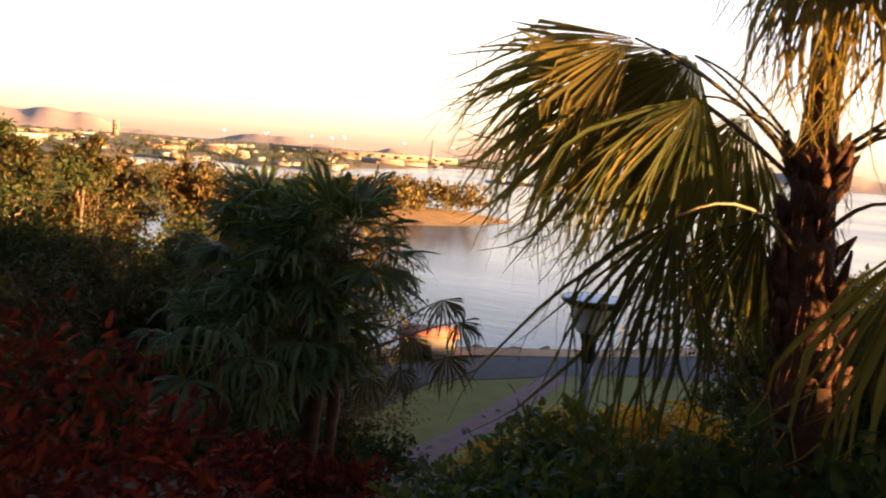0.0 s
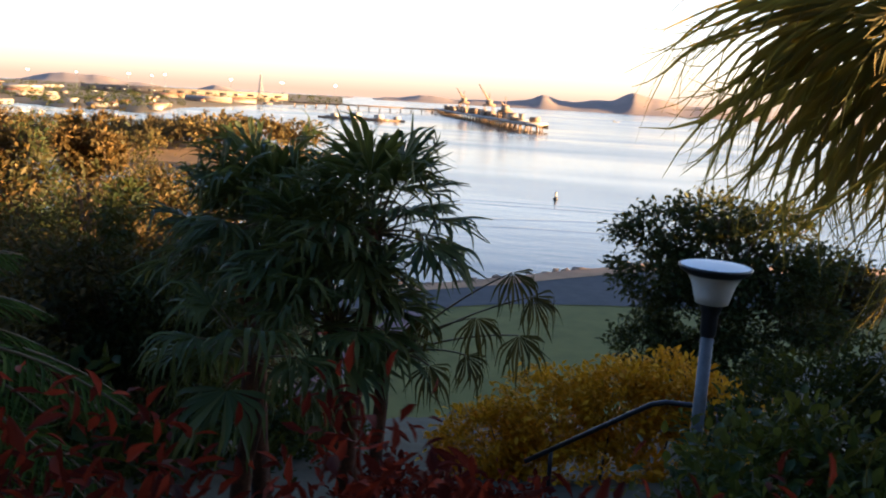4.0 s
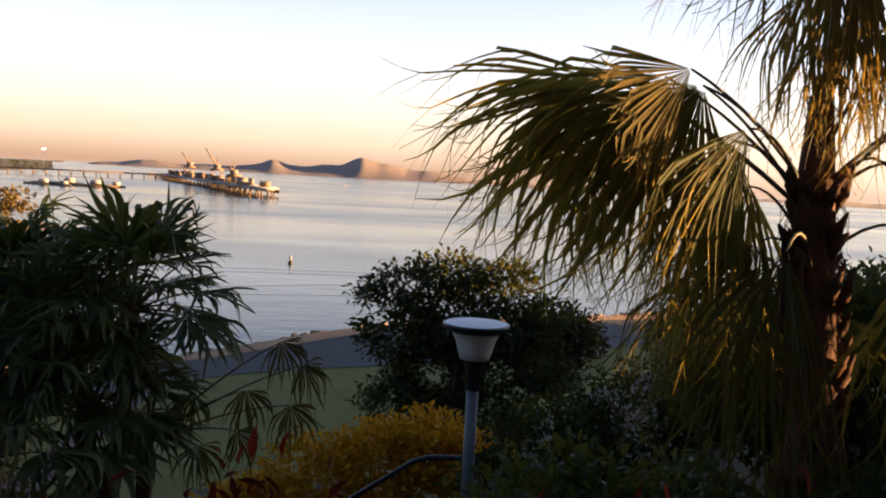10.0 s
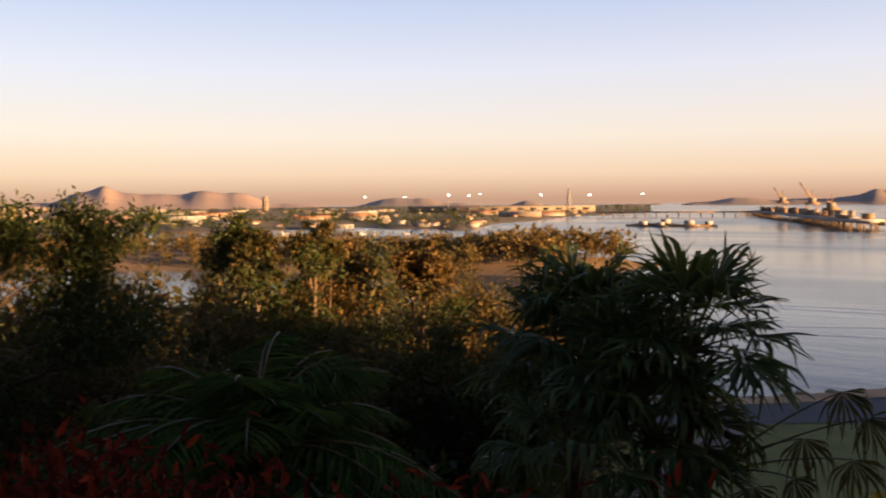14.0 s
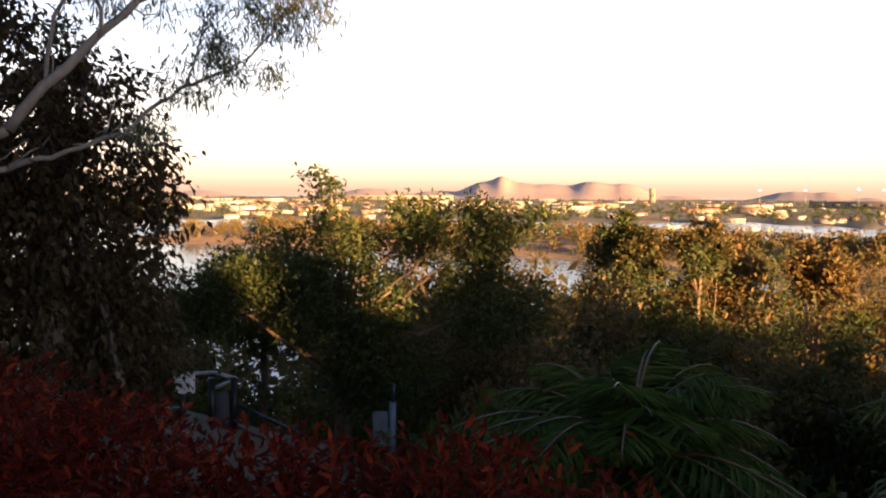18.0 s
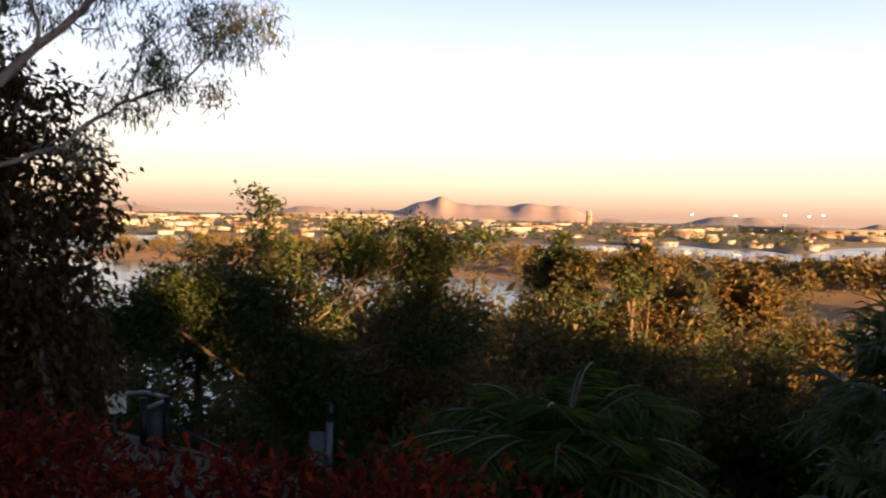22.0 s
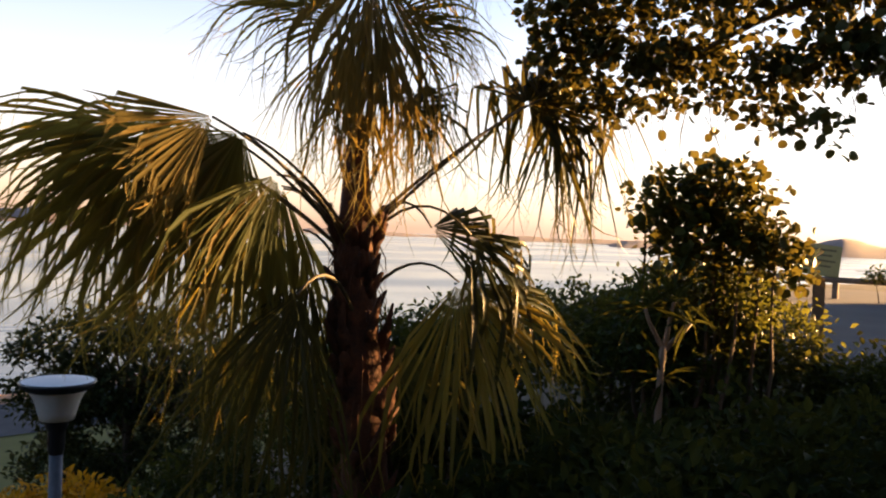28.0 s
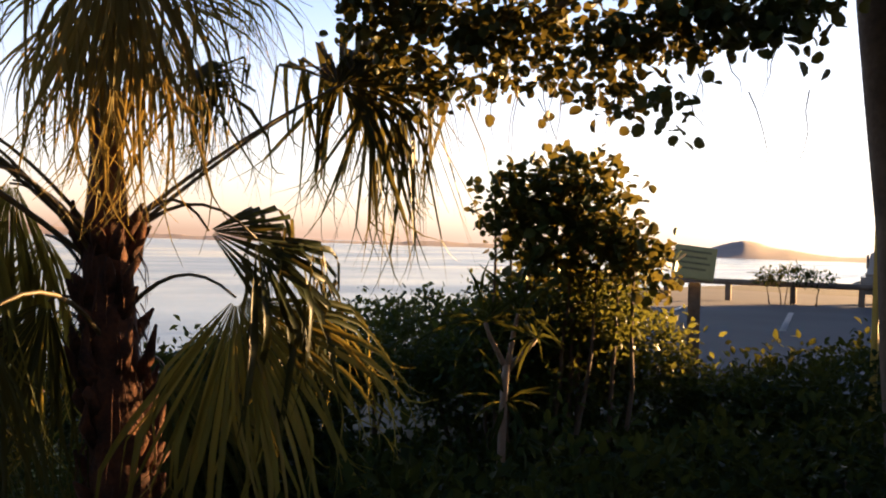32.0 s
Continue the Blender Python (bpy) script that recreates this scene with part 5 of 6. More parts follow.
for seed, label, blobs, n in (
        (85, "glossy green shrub beside the steps", [(1.35, 4.5, -0.15, 0.6, 0.5, 0.5), (1.9, 4.3, -0.1, 0.6, 0.5, 0.5), (1.0, 3.9, -0.3, 0.55, 0.5, 0.42), (1.6, 3.7, -0.2, 0.6, 0.5, 0.5)], 420),
        (86, "dark green shrub at the foot of the palm", [(2.3, 3.2, 0.1, 0.7, 0.6, 0.55), (3.0, 3.4, 0.2, 0.7, 0.6, 0.55), (3.6, 3.5, 0.35, 0.7, 0.6, 0.6), (4.2, 3.7, 0.3, 0.6, 0.6, 0.5), (3.7, 5.6, 0.65, 0.6, 0.6, 0.6), (3.2, 5.8, 0.5, 0.6, 0.6, 0.6)], 600),
        (87, "dark shrub with small glinting leaves on the slope", [(2.6, 9.5, -1.35, 0.9, 0.8, 0.7), (3.6, 9.8, -1.1, 1.0, 0.8, 0.8), (4.6, 9.6, -0.9, 1.0, 0.8, 0.8), (1.9, 8.6, -1.6, 0.8, 0.8, 0.6)], 420),
        (88, "leafy dark shrub on the edge of the slope", [(4.9, 7.6, 0.75, 0.7, 0.7, 0.55), (5.6, 7.6, 0.85, 0.7, 0.7, 0.5), (4.2, 7.6, 0.55, 0.8, 0.7, 0.6), (6.4, 7.0, 0.85, 0.7, 0.6, 0.5), (3.5, 7.2, 0.35, 0.7, 0.7, 0.6)], 520),
        (89, "sunlit shrub under the round-leaved bush", [(5.7, 5.55, 1.25, 0.50, 0.42, 0.42), (6.15, 5.25, 1.38, 0.42, 0.42, 0.42), (6.45, 4.95, 1.12, 0.36, 0.36, 0.32), (5.1, 5.95, 1.12, 0.52, 0.42, 0.40), (7.0, 4.6, 0.72, 0.42, 0.40, 0.30), (5.6, 5.7, 0.75, 0.75, 0.50, 0.50), (6.5, 5.1, 0.70, 0.65, 0.50, 0.45), (5.5, 4.95, 1.45, 0.36, 0.34, 0.34), (5.25, 5.15, 1.15, 0.40, 0.36, 0.38), (5.82, 4.68, 1.48, 0.30, 0.28, 0.26), (5.65, 4.95, 0.95, 0.50, 0.40, 0.40)], 980),
        (90, "dark shrub filling the bed behind the hedge", [(5.0, 4.3, 0.25, 0.7, 0.6, 0.45), (6.0, 4.0, 0.3, 0.7, 0.6, 0.45), (7.0, 3.9, 0.35, 0.7, 0.6, 0.5), (4.2, 4.7, 0.25, 0.7, 0.6, 0.45)], 420)):
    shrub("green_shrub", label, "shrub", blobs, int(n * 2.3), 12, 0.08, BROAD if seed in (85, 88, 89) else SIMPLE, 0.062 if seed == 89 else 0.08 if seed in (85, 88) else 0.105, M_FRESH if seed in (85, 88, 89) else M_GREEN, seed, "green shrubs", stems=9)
shrub("yellow_shrub", "bushy shrub with bright yellow-green leaves below the rail", "shrub",
      [(-1.26, 11.15, -2.98, 0.78, 0.7, 0.62), (-0.38, 11.31, -2.42, 0.78, 0.7, 0.62), (0.58, 11.31, -2.13, 0.78, 0.7, 0.65), (1.14, 11.31, -1.86, 0.65, 0.62, 0.56), (1.78, 11.15, -2.18, 0.65, 0.62, 0.56), (0.1, 10.83, -3.06, 1.4, 0.78, 0.62)], 1000, 14, 0.085, SIMPLE, 0.125, M_YELLOW, 91)
shrub("red_shrub", "low red-leaved shrub at the end of the hedge", "shrub", [(-0.6, 4.2, -0.5, 0.45, 0.4, 0.38), (-0.1, 4.4, -0.55, 0.4, 0.4, 0.3), (0.9, 4.0, -0.45, 0.35, 0.3, 0.26)], 330, 13, 0.06, BROAD, 0.065, M_RED, 92)

# round-leaved bush and the tree whose branches hang into view
shrub("round_leaf_bush", "bush with large round leaves, lit gold from the side", "shrub",
      [(5.08, 5.08, 2.20, 0.12, 0.12, 0.10), (5.26, 4.94, 2.34, 0.20, 0.20, 0.14), (5.50, 4.75, 2.44, 0.16, 0.16, 0.14), (5.68, 4.58, 2.36, 0.17, 0.17, 0.13), (5.48, 4.76, 2.22, 0.26, 0.26, 0.16), (5.30, 4.90, 2.10, 0.24, 0.24, 0.14), (5.64, 4.62, 2.05, 0.26, 0.26, 0.16), (5.78, 4.46, 1.98, 0.16, 0.16, 0.12), (5.45, 4.80, 1.88, 0.30, 0.30, 0.18), (5.85, 4.40, 1.78, 0.26, 0.26, 0.14)],
      340, 6, 0.085, ROUND, 0.075, M_ROUND, 93, shell=0.25, stems=9)
BT = ground_at(6.32, 2.62)
# blobs from z = 5 up are unseen crown, added to keep skylight off
tree("broadleaf_tree", "tree with a leaning brown trunk and hanging round-leaved branches", "tree", BT, (6.02, 2.95, 3.9), 0.20,
     [(3.79, 4.34, 3.12, 0.16, 0.16, 0.16), (3.94, 4.20, 2.96, 0.18, 0.18, 0.14), (4.06, 4.08, 2.76, 0.15, 0.15, 0.11), (3.98, 4.12, 3.16, 0.22, 0.22, 0.16), (4.22, 3.91, 3.04, 0.24, 0.24, 0.16), (4.20, 3.87, 2.80, 0.17, 0.17, 0.10),
      (4.38, 3.66, 3.10, 0.26, 0.26, 0.16), (4.38, 3.60, 2.84, 0.18, 0.18, 0.11), (4.47, 3.40, 2.76, 0.15, 0.15, 0.09), (4.54, 3.25, 2.66, 0.10, 0.10, 0.08), (4.58, 3.28, 2.93, 0.24, 0.24, 0.14), (4.66, 2.99, 2.58, 0.06, 0.06, 0.05), (4.72, 3.01, 2.97, 0.24, 0.24, 0.14), (4.86, 2.84, 3.02, 0.24, 0.24, 0.14), (4.98, 2.67, 2.95, 0.20, 0.20, 0.11), (5.07, 2.54, 3.00, 0.18, 0.18, 0.10),
      (3.95, 4.25, 3.45, 0.40, 0.40, 0.26), (4.40, 3.70, 3.42, 0.45, 0.45, 0.26), (4.80, 3.05, 3.42, 0.50, 0.50, 0.26), (5.30, 2.55, 3.42, 0.50, 0.50, 0.26)] * 2 + [(6.2, 2.4, 4.2, 1.2, 1.2, 0.5), (4.5, -0.4, 5.0, 2.0, 1.9, 0.6), (1.5, -1.3, 5.2, 2.0, 1.8, 0.6), (0.6, 0.9, 5.3, 1.6, 1.2, 0.5), (3.0, 1.2, 5.3, 1.8, 1.4, 0.5), (5.2, 1.5, 5.3, 1.8, 1.5, 0.5), (7.4, 1.8, 5.4, 1.8, 1.8, 0.5)],
     4200, 8, 0.08, ROUND, 0.060, M_BROADLEAF, 94, limbs=14, hang=0.5, shell=0.1, low_limb=6)
rng = np.random.default_rng(95)
twigs = []
for k in range(26):
    p = np.array([rng.uniform(4.0, 5.1), 0, rng.uniform(2.65, 2.9)])
    p[1] = 4.15 - (p[0] - 4.0) * 1.42 + rng.normal() * 0.1
    n = rng.uniform(0.15, 0.42)
    twigs.append(tube(wobble(p, p + np.array([rng.normal() * .08, rng.normal() * .08, -n]), 5, 0.012, rng), np.linspace(0.004, 0.0015, 5), 4))
solo("hanging_twigs", limb_mesh("hanging_twigs", twigs), M_BARK, "thin bare twigs hanging from the tree's branches", "twigs", kind="stuff")

# strap-leaved plant with pale stems
rng = np.random.default_rng(96)
dr = thing("dragon_plant", "slender plant with pale branching stems and strap leaves", "plant", ground_at(4.74, 4.3))
stem = [tube(wobble(ground_at(4.74, 4.3), (4.74, 4.3, 1.22), 5, 0.01, rng), [0.03, .028, .026, .024, .022], 7)]
for e in ((4.60, 4.33, 1.47), (4.80, 4.28, 1.52), (4.90, 4.22, 1.38)):
    stem.append(tube(wobble((4.74, 4.3, 1.2), e, 5, 0.01, rng), np.linspace(0.02, 0.012, 5), 6))
part("stem", limb_mesh("stem", stem), surface("pale_stem", (0.20, 0.13, 0.08), (0.36, 0.25, 0.16), 8.0, 0.7), dr)
at = np.repeat(np.array([(4.60, 4.33, 1.47), (4.80, 4.28, 1.52), (4.90, 4.22, 1.38), (4.74, 4.3, 1.0)]), 16, 0)
way = rng.normal(size=at.shape) + UP * 0.4
v, f = scatter(lance(0.08, 0.02, 0.4), at, way, rng.uniform(0.25, 0.42, len(at)), rng, UP)
part("foliage", mesh("foliage", v, f), M_GREEN, dr)

# ---- trees on the slope ----
tree("slope_tree", "dark feathery tree standing alone on the slope", "tree", ground_at(2.5, 20.5), (2.5, 20.5, -1.6), 0.16,
     [(1.1, 20.5, -0.85, 0.85, 0.8, 0.42), (2.3, 20.4, -0.55, 0.9, 0.8, 0.45), (3.6, 20.4, -0.6, 0.9, 0.8, 0.42), (1.2, 20.6, -2.0, 1.1, 1.0, 0.75), (2.6, 20.6, -1.7, 1.4, 1.1, 0.9), (3.7, 20.5, -1.9, 1.0, 1.0, 0.8), (2.2, 20.6, -3.1, 1.5, 1.2, 0.9), (3.2, 20.7, -4.2, 1.5, 1.2, 0.9), (1.2, 20.8, -4.0, 1.0, 1.0, 0.8), (4.7, 20.5, -1.5, 0.8, 0.8, 0.4), (4.6, 20.6, -2.8, 0.9, 0.9, 0.7), (0.35, 20.5, -1.1, 0.4, 0.4, 0.2)],
     1250, 14, 0.17, SIMPLE, 0.19, M_CANOPY_GREEN, 101, limbs=16, group="slope trees")
tree("slope_tree", "small tree with yellow-green leaves behind the dark tree", "tree", ground_at(6.2, 24.0), (6.0, 23.9, -2.6), 0.10,
     [(5.7, 23.6, -2.3, 0.8, 0.8, 0.6), (6.4, 23.8, -2.7, 0.9, 0.9, 0.7), (5.6, 23.7, -3.6, 1.0, 0.9, 0.8)], 420, 14, 0.16, BROAD, 0.16, M_CANOPY, 102, limbs=7, group="slope trees")


# how high the tree tops stand against the town, by bearing: degrees left of north, degrees over the eye
TOPS = ([30, 34, 49, 57.2, 58, 60, 63, 65.5, 69, 71, 73.5, 77, 90], [-2.1, -2.6, -2.5, -2.9, -0.9, -0.6, -0.3, -1.4, -0.4, -0.8, -1.9, -2.9, -2.6])


def tree_top(x, y, half):
    dx, dy = x - 0.65, y + 0.3
    d, b = math.hypot(dx, dy), math.degrees(math.atan2(-dx, dy))
    w = math.degrees(half / d)
    return 1.98 + d * math.tan(radians(min(np.interp(b + q * w, *TOPS) for q in (-0.45, 0, 0.45))))


def plain_tree(x, y, top, r, seed, leaf=None, size=0.115, label="leafy slope tree with sunlit top and dark underside", n=860, skirt=True):
    rng = np.random.default_rng(seed)
    g = ground_at(x, y)
    mid = max(top - r * 1.1, g[2] + 0.5)
    blobs = [(x, y, mid - 0.1 * r, r * 0.7, r * 0.7, r * 0.6)]
    for k in range(12):
        a = k * 2.4 + rng.normal() * .3
        q = rng.uniform(0.35, 0.85)
        e = r * rng.uniform(0.2, 0.38)
        blobs.append((x + math.cos(a) * r * q, y + math.sin(a) * r * q, mid + rng.uniform(-0.5, 0.75) * r * (1.1 - q * 0.5), e, e, e * rng.uniform(0.6, 0.9)))
    for k in range(4):
        a = rng.uniform(0, 6.28)
        blobs.append((x + math.cos(a) * r * 0.4, y + math.sin(a) * r * 0.4, top - r * rng.uniform(0.0, 0.3), r * 0.12, r * 0.12, r * 0.22))
    if skirt:
        blobs.append((x, y, (mid + g[2]) / 2, r * 0.8, r * 0.8, r * 0.7))
    return tree("slope_tree", label, "tree", g, (x, y, mid), 0.05 * r + 0.04, blobs, n, 15, r * 0.085, SIMPLE, size, leaf or M_CANOPY, seed, limbs=7, group="slope trees", shell=0.3)


tree("slope_tree", "spreading tree with a leafy shoot rising above its crown", "tree", ground_at(-10.9, 4.6), (-10.8, 4.5, 0.5), 0.16,
     [(-10.8, 4.5, 0.45, 1.2, 1.2, 0.7), (-11.3, 2.9, 0.55, 0.8, 0.8, 0.5), (-11.2, 3.3, 1.05, 0.4, 0.4, 0.3), (-10.9, 4.3, 1.35, 0.4, 0.4, 0.4), (-10.85, 4.35, 1.95, 0.17, 0.17, 0.3), (-10.9, 4.2, 2.25, 0.12, 0.2, 0.12), (-10.7, 4.8, 1.2, 0.4, 0.4, 0.35),
      (-10.3, 5.5, 1.35, 0.35, 0.35, 0.3), (-10.25, 5.7, 1.75, 0.2, 0.25, 0.2), (-9.9, 6.2, 1.0, 0.6, 0.6, 0.4), (-9.75, 6.55, 1.5, 0.22, 0.3, 0.16), (-9.9, 6.6, 0.3, 1.0, 1.0, 0.6), (-10.4, 5.0, -0.6, 1.0, 1.0, 0.6), (-10.9, 3.7, 0.95, 0.3, 0.3, 0.25), (-11.2, 2.2, 0.35, 0.7, 0.7, 0.32), (-9.8, 5.5, 1.5, 0.45, 0.45, 0.3), (-9.4, 6.2, 1.45, 0.45, 0.45, 0.3), (-9.9, 5.2, 1.8, 0.25, 0.3, 0.2), (-9.35, 6.0, 1.8, 0.3, 0.3, 0.18), (-9.1, 6.8, 1.7, 0.25, 0.3, 0.15)],
     2300, 14, 0.11, SIMPLE, 0.10, M_CANOPY_GREEN, 110, limbs=18, group="slope trees", shell=0.3)
for k, (x, y, top, r) in enumerate(((-11.9, 11.1, 1.85, 1.35), (-10.6, 12.2, 1.7, 1.1), (-11.4, 15.6, 1.3, 2.0), (-8.2, 13.2, 1.0, 1.9), (-7.9, 6.6, 0.7, 1.5), (-9.0, 9.6, 1.1, 1.8), (-6.6, 9.4, 0.7, 1.7),
                                    (-6.6, 13.0, 0.1, 1.8), (-5.3, 9.3, 0.3, 1.2), (-5.9, 6.6, -0.1, 1.3), (-14.5, 8.6, 1.5, 2.0), (-15.5, 14.5, 1.4, 2.2), (-13.2, 20.0, 0.6, 2.5), (-8.5, 19.0, 0.2, 2.3), (-22, 22, 0.1, 2.6), (-26, 18, 0.4, 2.6), (-18, 26, -0.3, 2.5), (-30, 26, 0.0, 3.0), (-22, 13, 0.9, 2.2), (-20, 2.6, 0.9, 2.2), (-27, 4.6, 0.9, 2.8))):
    plain_tree(x, y, min(top, tree_top(x, y, r) - 0.12 * r), r, 120 + k, (M_CANOPY_GREEN, M_CANOPY, M_CANOPY_DRY)[(k * 7 + 1) % 3])
for x, y, top, r, leaf in ((-15.2, 4.7, 1.35, 1.4, M_CANOPY_GREEN), (-11.3, 10.6, 1.72, 0.62, M_CANOPY_GREEN), (-10.7, 10.3, 1.35, 0.5, M_CANOPY), (-10.2, 11.4, 1.52, 0.5, M_CANOPY), (-8.6, 12.6, 1.2, 0.6, M_CANOPY_DRY)):
    plain_tree(x, y, top, r, 170 + int(10 * top), leaf, n=420 if r < 1 else 860, skirt=r < 1, label="slender leafy tree rising over the slope woods")
rng = np.random.default_rng(140)
pts, siz = [], []
for k in range(330):
    x, y = rng.uniform(-85, -5), rng.uniform(3, 95)
    if x > -3.5 - 0.42 * y:
        continue
    h = float(height(x, y))
    if h < -29 or (69 < math.degrees(math.atan2(0.7 - x, y + 0.4)) < 77):
        continue
    top = min(np.interp(math.hypot(x, y), [12, 30, 60, 110], [0.45, -0.6, -3.2, -7.2]), tree_top(x, y, 1.5) + 0.004 * math.hypot(x, y))
    s0 = float(np.clip((top - h) / 1.85, 1.2, 11.0)) * rng.uniform(0.7, 1.08)
    if x > -3.5 - 0.42 * y - 1.1 * s0:
        continue
    pts.append((x, y, h + 0.2))
    siz.append(s0)
woods("slope_woods", "thick dark green woods running down to the water", pts, siz, 141, 0.84, 480, M_CANOPY)
brush = []
for k in range(330):
    x, y = rng.uniform(-17, -2.6), rng.uniform(1.2, 16)
    if y < 1.6 - 0.1 * x or (x > -13.5 and x < -8 and y < 4.6) or x > -2.6 - 0.12 * y or (x > -11 and 59 < math.degrees(math.atan2(0.7 - x, y + 0.4)) < 79):
        continue
    h = float(height(x, y))
    brush.append((x, y, h - 0.1, rng.uniform(0.45, 0.8)))
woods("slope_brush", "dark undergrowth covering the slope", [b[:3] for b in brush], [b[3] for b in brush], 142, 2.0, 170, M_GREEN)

# unseen open-crowned trees added on the rise towards the sun: their gaps let the light through in patches
rng = np.random.default_rng(145)
for c in (-6.0, -4.4, -2.8, -1.2, 0.2, 1.4, 2.4, 5.9, 7.2):
    al = 25 + rng.uniform(-1.5, 1.5)
    x, y = math.sin(sa) * al - math.cos(sa) * c, math.cos(sa) * al + math.sin(sa) * c
    g = ground_at(x, y)
    tall = 1.5 if c > 0 else 2.3
    k = int(c * 5) + 40
    blobs = [(x, y + o, g[2] + rng.uniform(-0.1, 1.0) * tall, q, q, q * 0.6) for q, o in zip(rng.uniform(0.12, 0.34, 12), rng.uniform(-0.9, 0.9, 12))]
    tree("sun_break_tree", "unseen open-crowned tree added on the rise to dapple the sun", "tree", g, (x, y, g[2] + tall * 0.7), 0.06, blobs, 90, 10, 0.12, SIMPLE, 0.2, M_CANOPY, 146 + k, limbs=4, group="hilltop trees")

# vine-covered tree and gum at the lookout's end
tree("vine_tree", "tall dead tree smothered in dark hanging vines", "tree", ground_at(-8.75, 0.45), (-8.8, 0.5, 3.3), 0.22,
     [(-8.8, 0.7, 3.0, 0.75, 0.75, 0.5), (-8.8, 0.9, 2.3, 0.85, 0.85, 0.6), (-8.8, 0.5, 1.6, 1.0, 1.0, 0.7), (-8.8, 0.6, 0.9, 1.0, 1.0, 0.7), (-8.8, 0.2, 2.4, 0.9, 0.9, 0.8), (-8.7, -0.6, 2.2, 1.0, 1.0, 1.0), (-8.8, -0.5, 1.0, 1.0, 1.0, 0.8), (-8.8, 0.3, 0.0, 1.1, 1.1, 0.7), (-8.7, 1.4, 2.0, 0.3, 0.3, 0.4), (-8.8, 0.1, 3.5, 0.75, 0.75, 0.5), (-8.8, -0.6, 3.9, 0.8, 0.8, 0.7), (-8.8, 1.0, 1.2, 0.6, 0.6, 0.8), (-8.9, 1.1, 0.3, 0.7, 0.7, 0.7), (-8.9, 0.9, -0.5, 0.8, 0.8, 0.6)],
     2400, 12, 0.12, SIMPLE, 0.108, M_VINE, 151, limbs=16, bark=M_GUM_BARK, hang=1.1)
gum = thing("gum_tree", "pale-barked gum tree reaching bare crooked limbs overhead", "tree", ground_at(-8.2, -2.2))
rng = np.random.default_rng(152)
g0 = np.array(ground_at(-8.2, -2.2))
part("trunk", limb_mesh("trunk", [tube(wobble(g0, (-8.0, -1.5, 1.9), 7, 0.04, rng), np.linspace(0.24, 0.15, 7), 10)]), M_GUM_BARK, gum)
ARMS = [((-8.0, -1.5, 1.9), (-7.8, 0.0, 2.62), 0.061), ((-7.8, 0.0, 2.62), (-7.68, 1.14, 3.9), 0.050), ((-7.68, 1.14, 3.9), (-7.5, 1.5, 5.0), 0.036), ((-8.0, -1.5, 1.9), (-7.8, 0.0, 2.28), 0.036), ((-7.8, 0.0, 2.28), (-7.72, 0.93, 2.62), 0.027),
        ((-7.72, 0.93, 2.6), (-7.79, 1.63, 3.15), 0.023), ((-7.79, 1.63, 3.15), (-7.76, 2.13, 3.4), 0.019), ((-7.76, 2.13, 3.4), (-7.6, 2.61, 3.95), 0.013), ((-7.79, 1.63, 3.15), (-7.8, 1.75, 3.9), 0.012), ((-7.8, 0.3, 2.9), (-7.9, 0.6, 4.2), 0.022), ((-7.7, 0.8, 3.5), (-7.8, 0.75, 4.4), 0.022)]
arms = []
tips = []
for a, b, r in ARMS:
    line = wobble(a, b, 8, 0.022, rng)
    arms.append(tube(line, np.linspace(r, r * 0.75, 8), 8))
    for q in range(5):
        s = line[rng.integers(2, 8)]
        e = s + np.array([rng.normal() * 0.12, rng.uniform(0.0, 0.5), rng.uniform(-0.1, 0.45)])
        arms.append(tube(wobble(s, e, 5, 0.03, rng), np.linspace(r * 0.3, 0.004, 5), 5))
        if s[1] > 0.9 or s[2] > 3.3:
            tips.append(e)
part("branching", limb_mesh("branching", arms), M_GUM_BARK, gum, "bare grey crooked limbs")
tips = np.array(tips + [(-7.6, 2.61, 3.9), (-7.65, 2.45, 3.75), (-7.7, 2.3, 3.8), (-7.7, 2.2, 4.0), (-7.7, 2.0, 3.3), (-7.6, 2.5, 4.1)] * 2)
at = np.repeat(tips, 120, 0) + rng.normal(size=(len(tips) * 120, 3)) * np.array([0.10, 0.10, 0.09])
v, f = scatter(SLIM, at, rng.normal(size=at.shape) * 0.5 - UP * 0.7, rng.uniform(0.06, 0.12, len(at)), rng)
part("foliage", mesh("foliage", v, f), M_GUM, gum)


# ---- built things near the lookout ----
LX, LY, LZ = 1.02, 6.11, 0.80
lg = ground_at(LX, LY)
lamp = thing("garden_lamp", "post-top garden lamp with wide flat lid and opal bowl", "lamp", lg)
part("pole", limb_mesh("pole", [tube([(LX, LY, lg[2]), (LX, LY, 0.30)], 0.045, 14)]), M_STEEL, lamp, "galvanised steel pole")
part("collar", mesh("collar", *lathe([(0.047, -0.50), (0.055, -0.47), (0.058, -0.34), (0.075, -0.30), (0.08, -0.27), (0.10, -0.262), (0.0, -0.262)], (LX, LY, LZ), 24), smooth=True), M_BLACK, lamp, "black fitting under the bowl")
part("bowl", mesh("bowl", *lathe([(0.09, -0.26), (0.112, -0.258), (0.128, -0.2), (0.15, -0.12), (0.185, -0.055), (0.19, -0.045)], (LX, LY, LZ), 32), smooth=True), M_OPAL, lamp, "cream opal bowl")
part("rim", mesh("rim", *lathe([(0.17, -0.055), (0.20, -0.05), (0.235, -0.03), (0.25, -0.005), (0.25, 0.006), (0.238, 0.012), (0.225, 0.004)], (LX, LY, LZ), 40), smooth=True), M_BLACK, lamp, "dark rim")
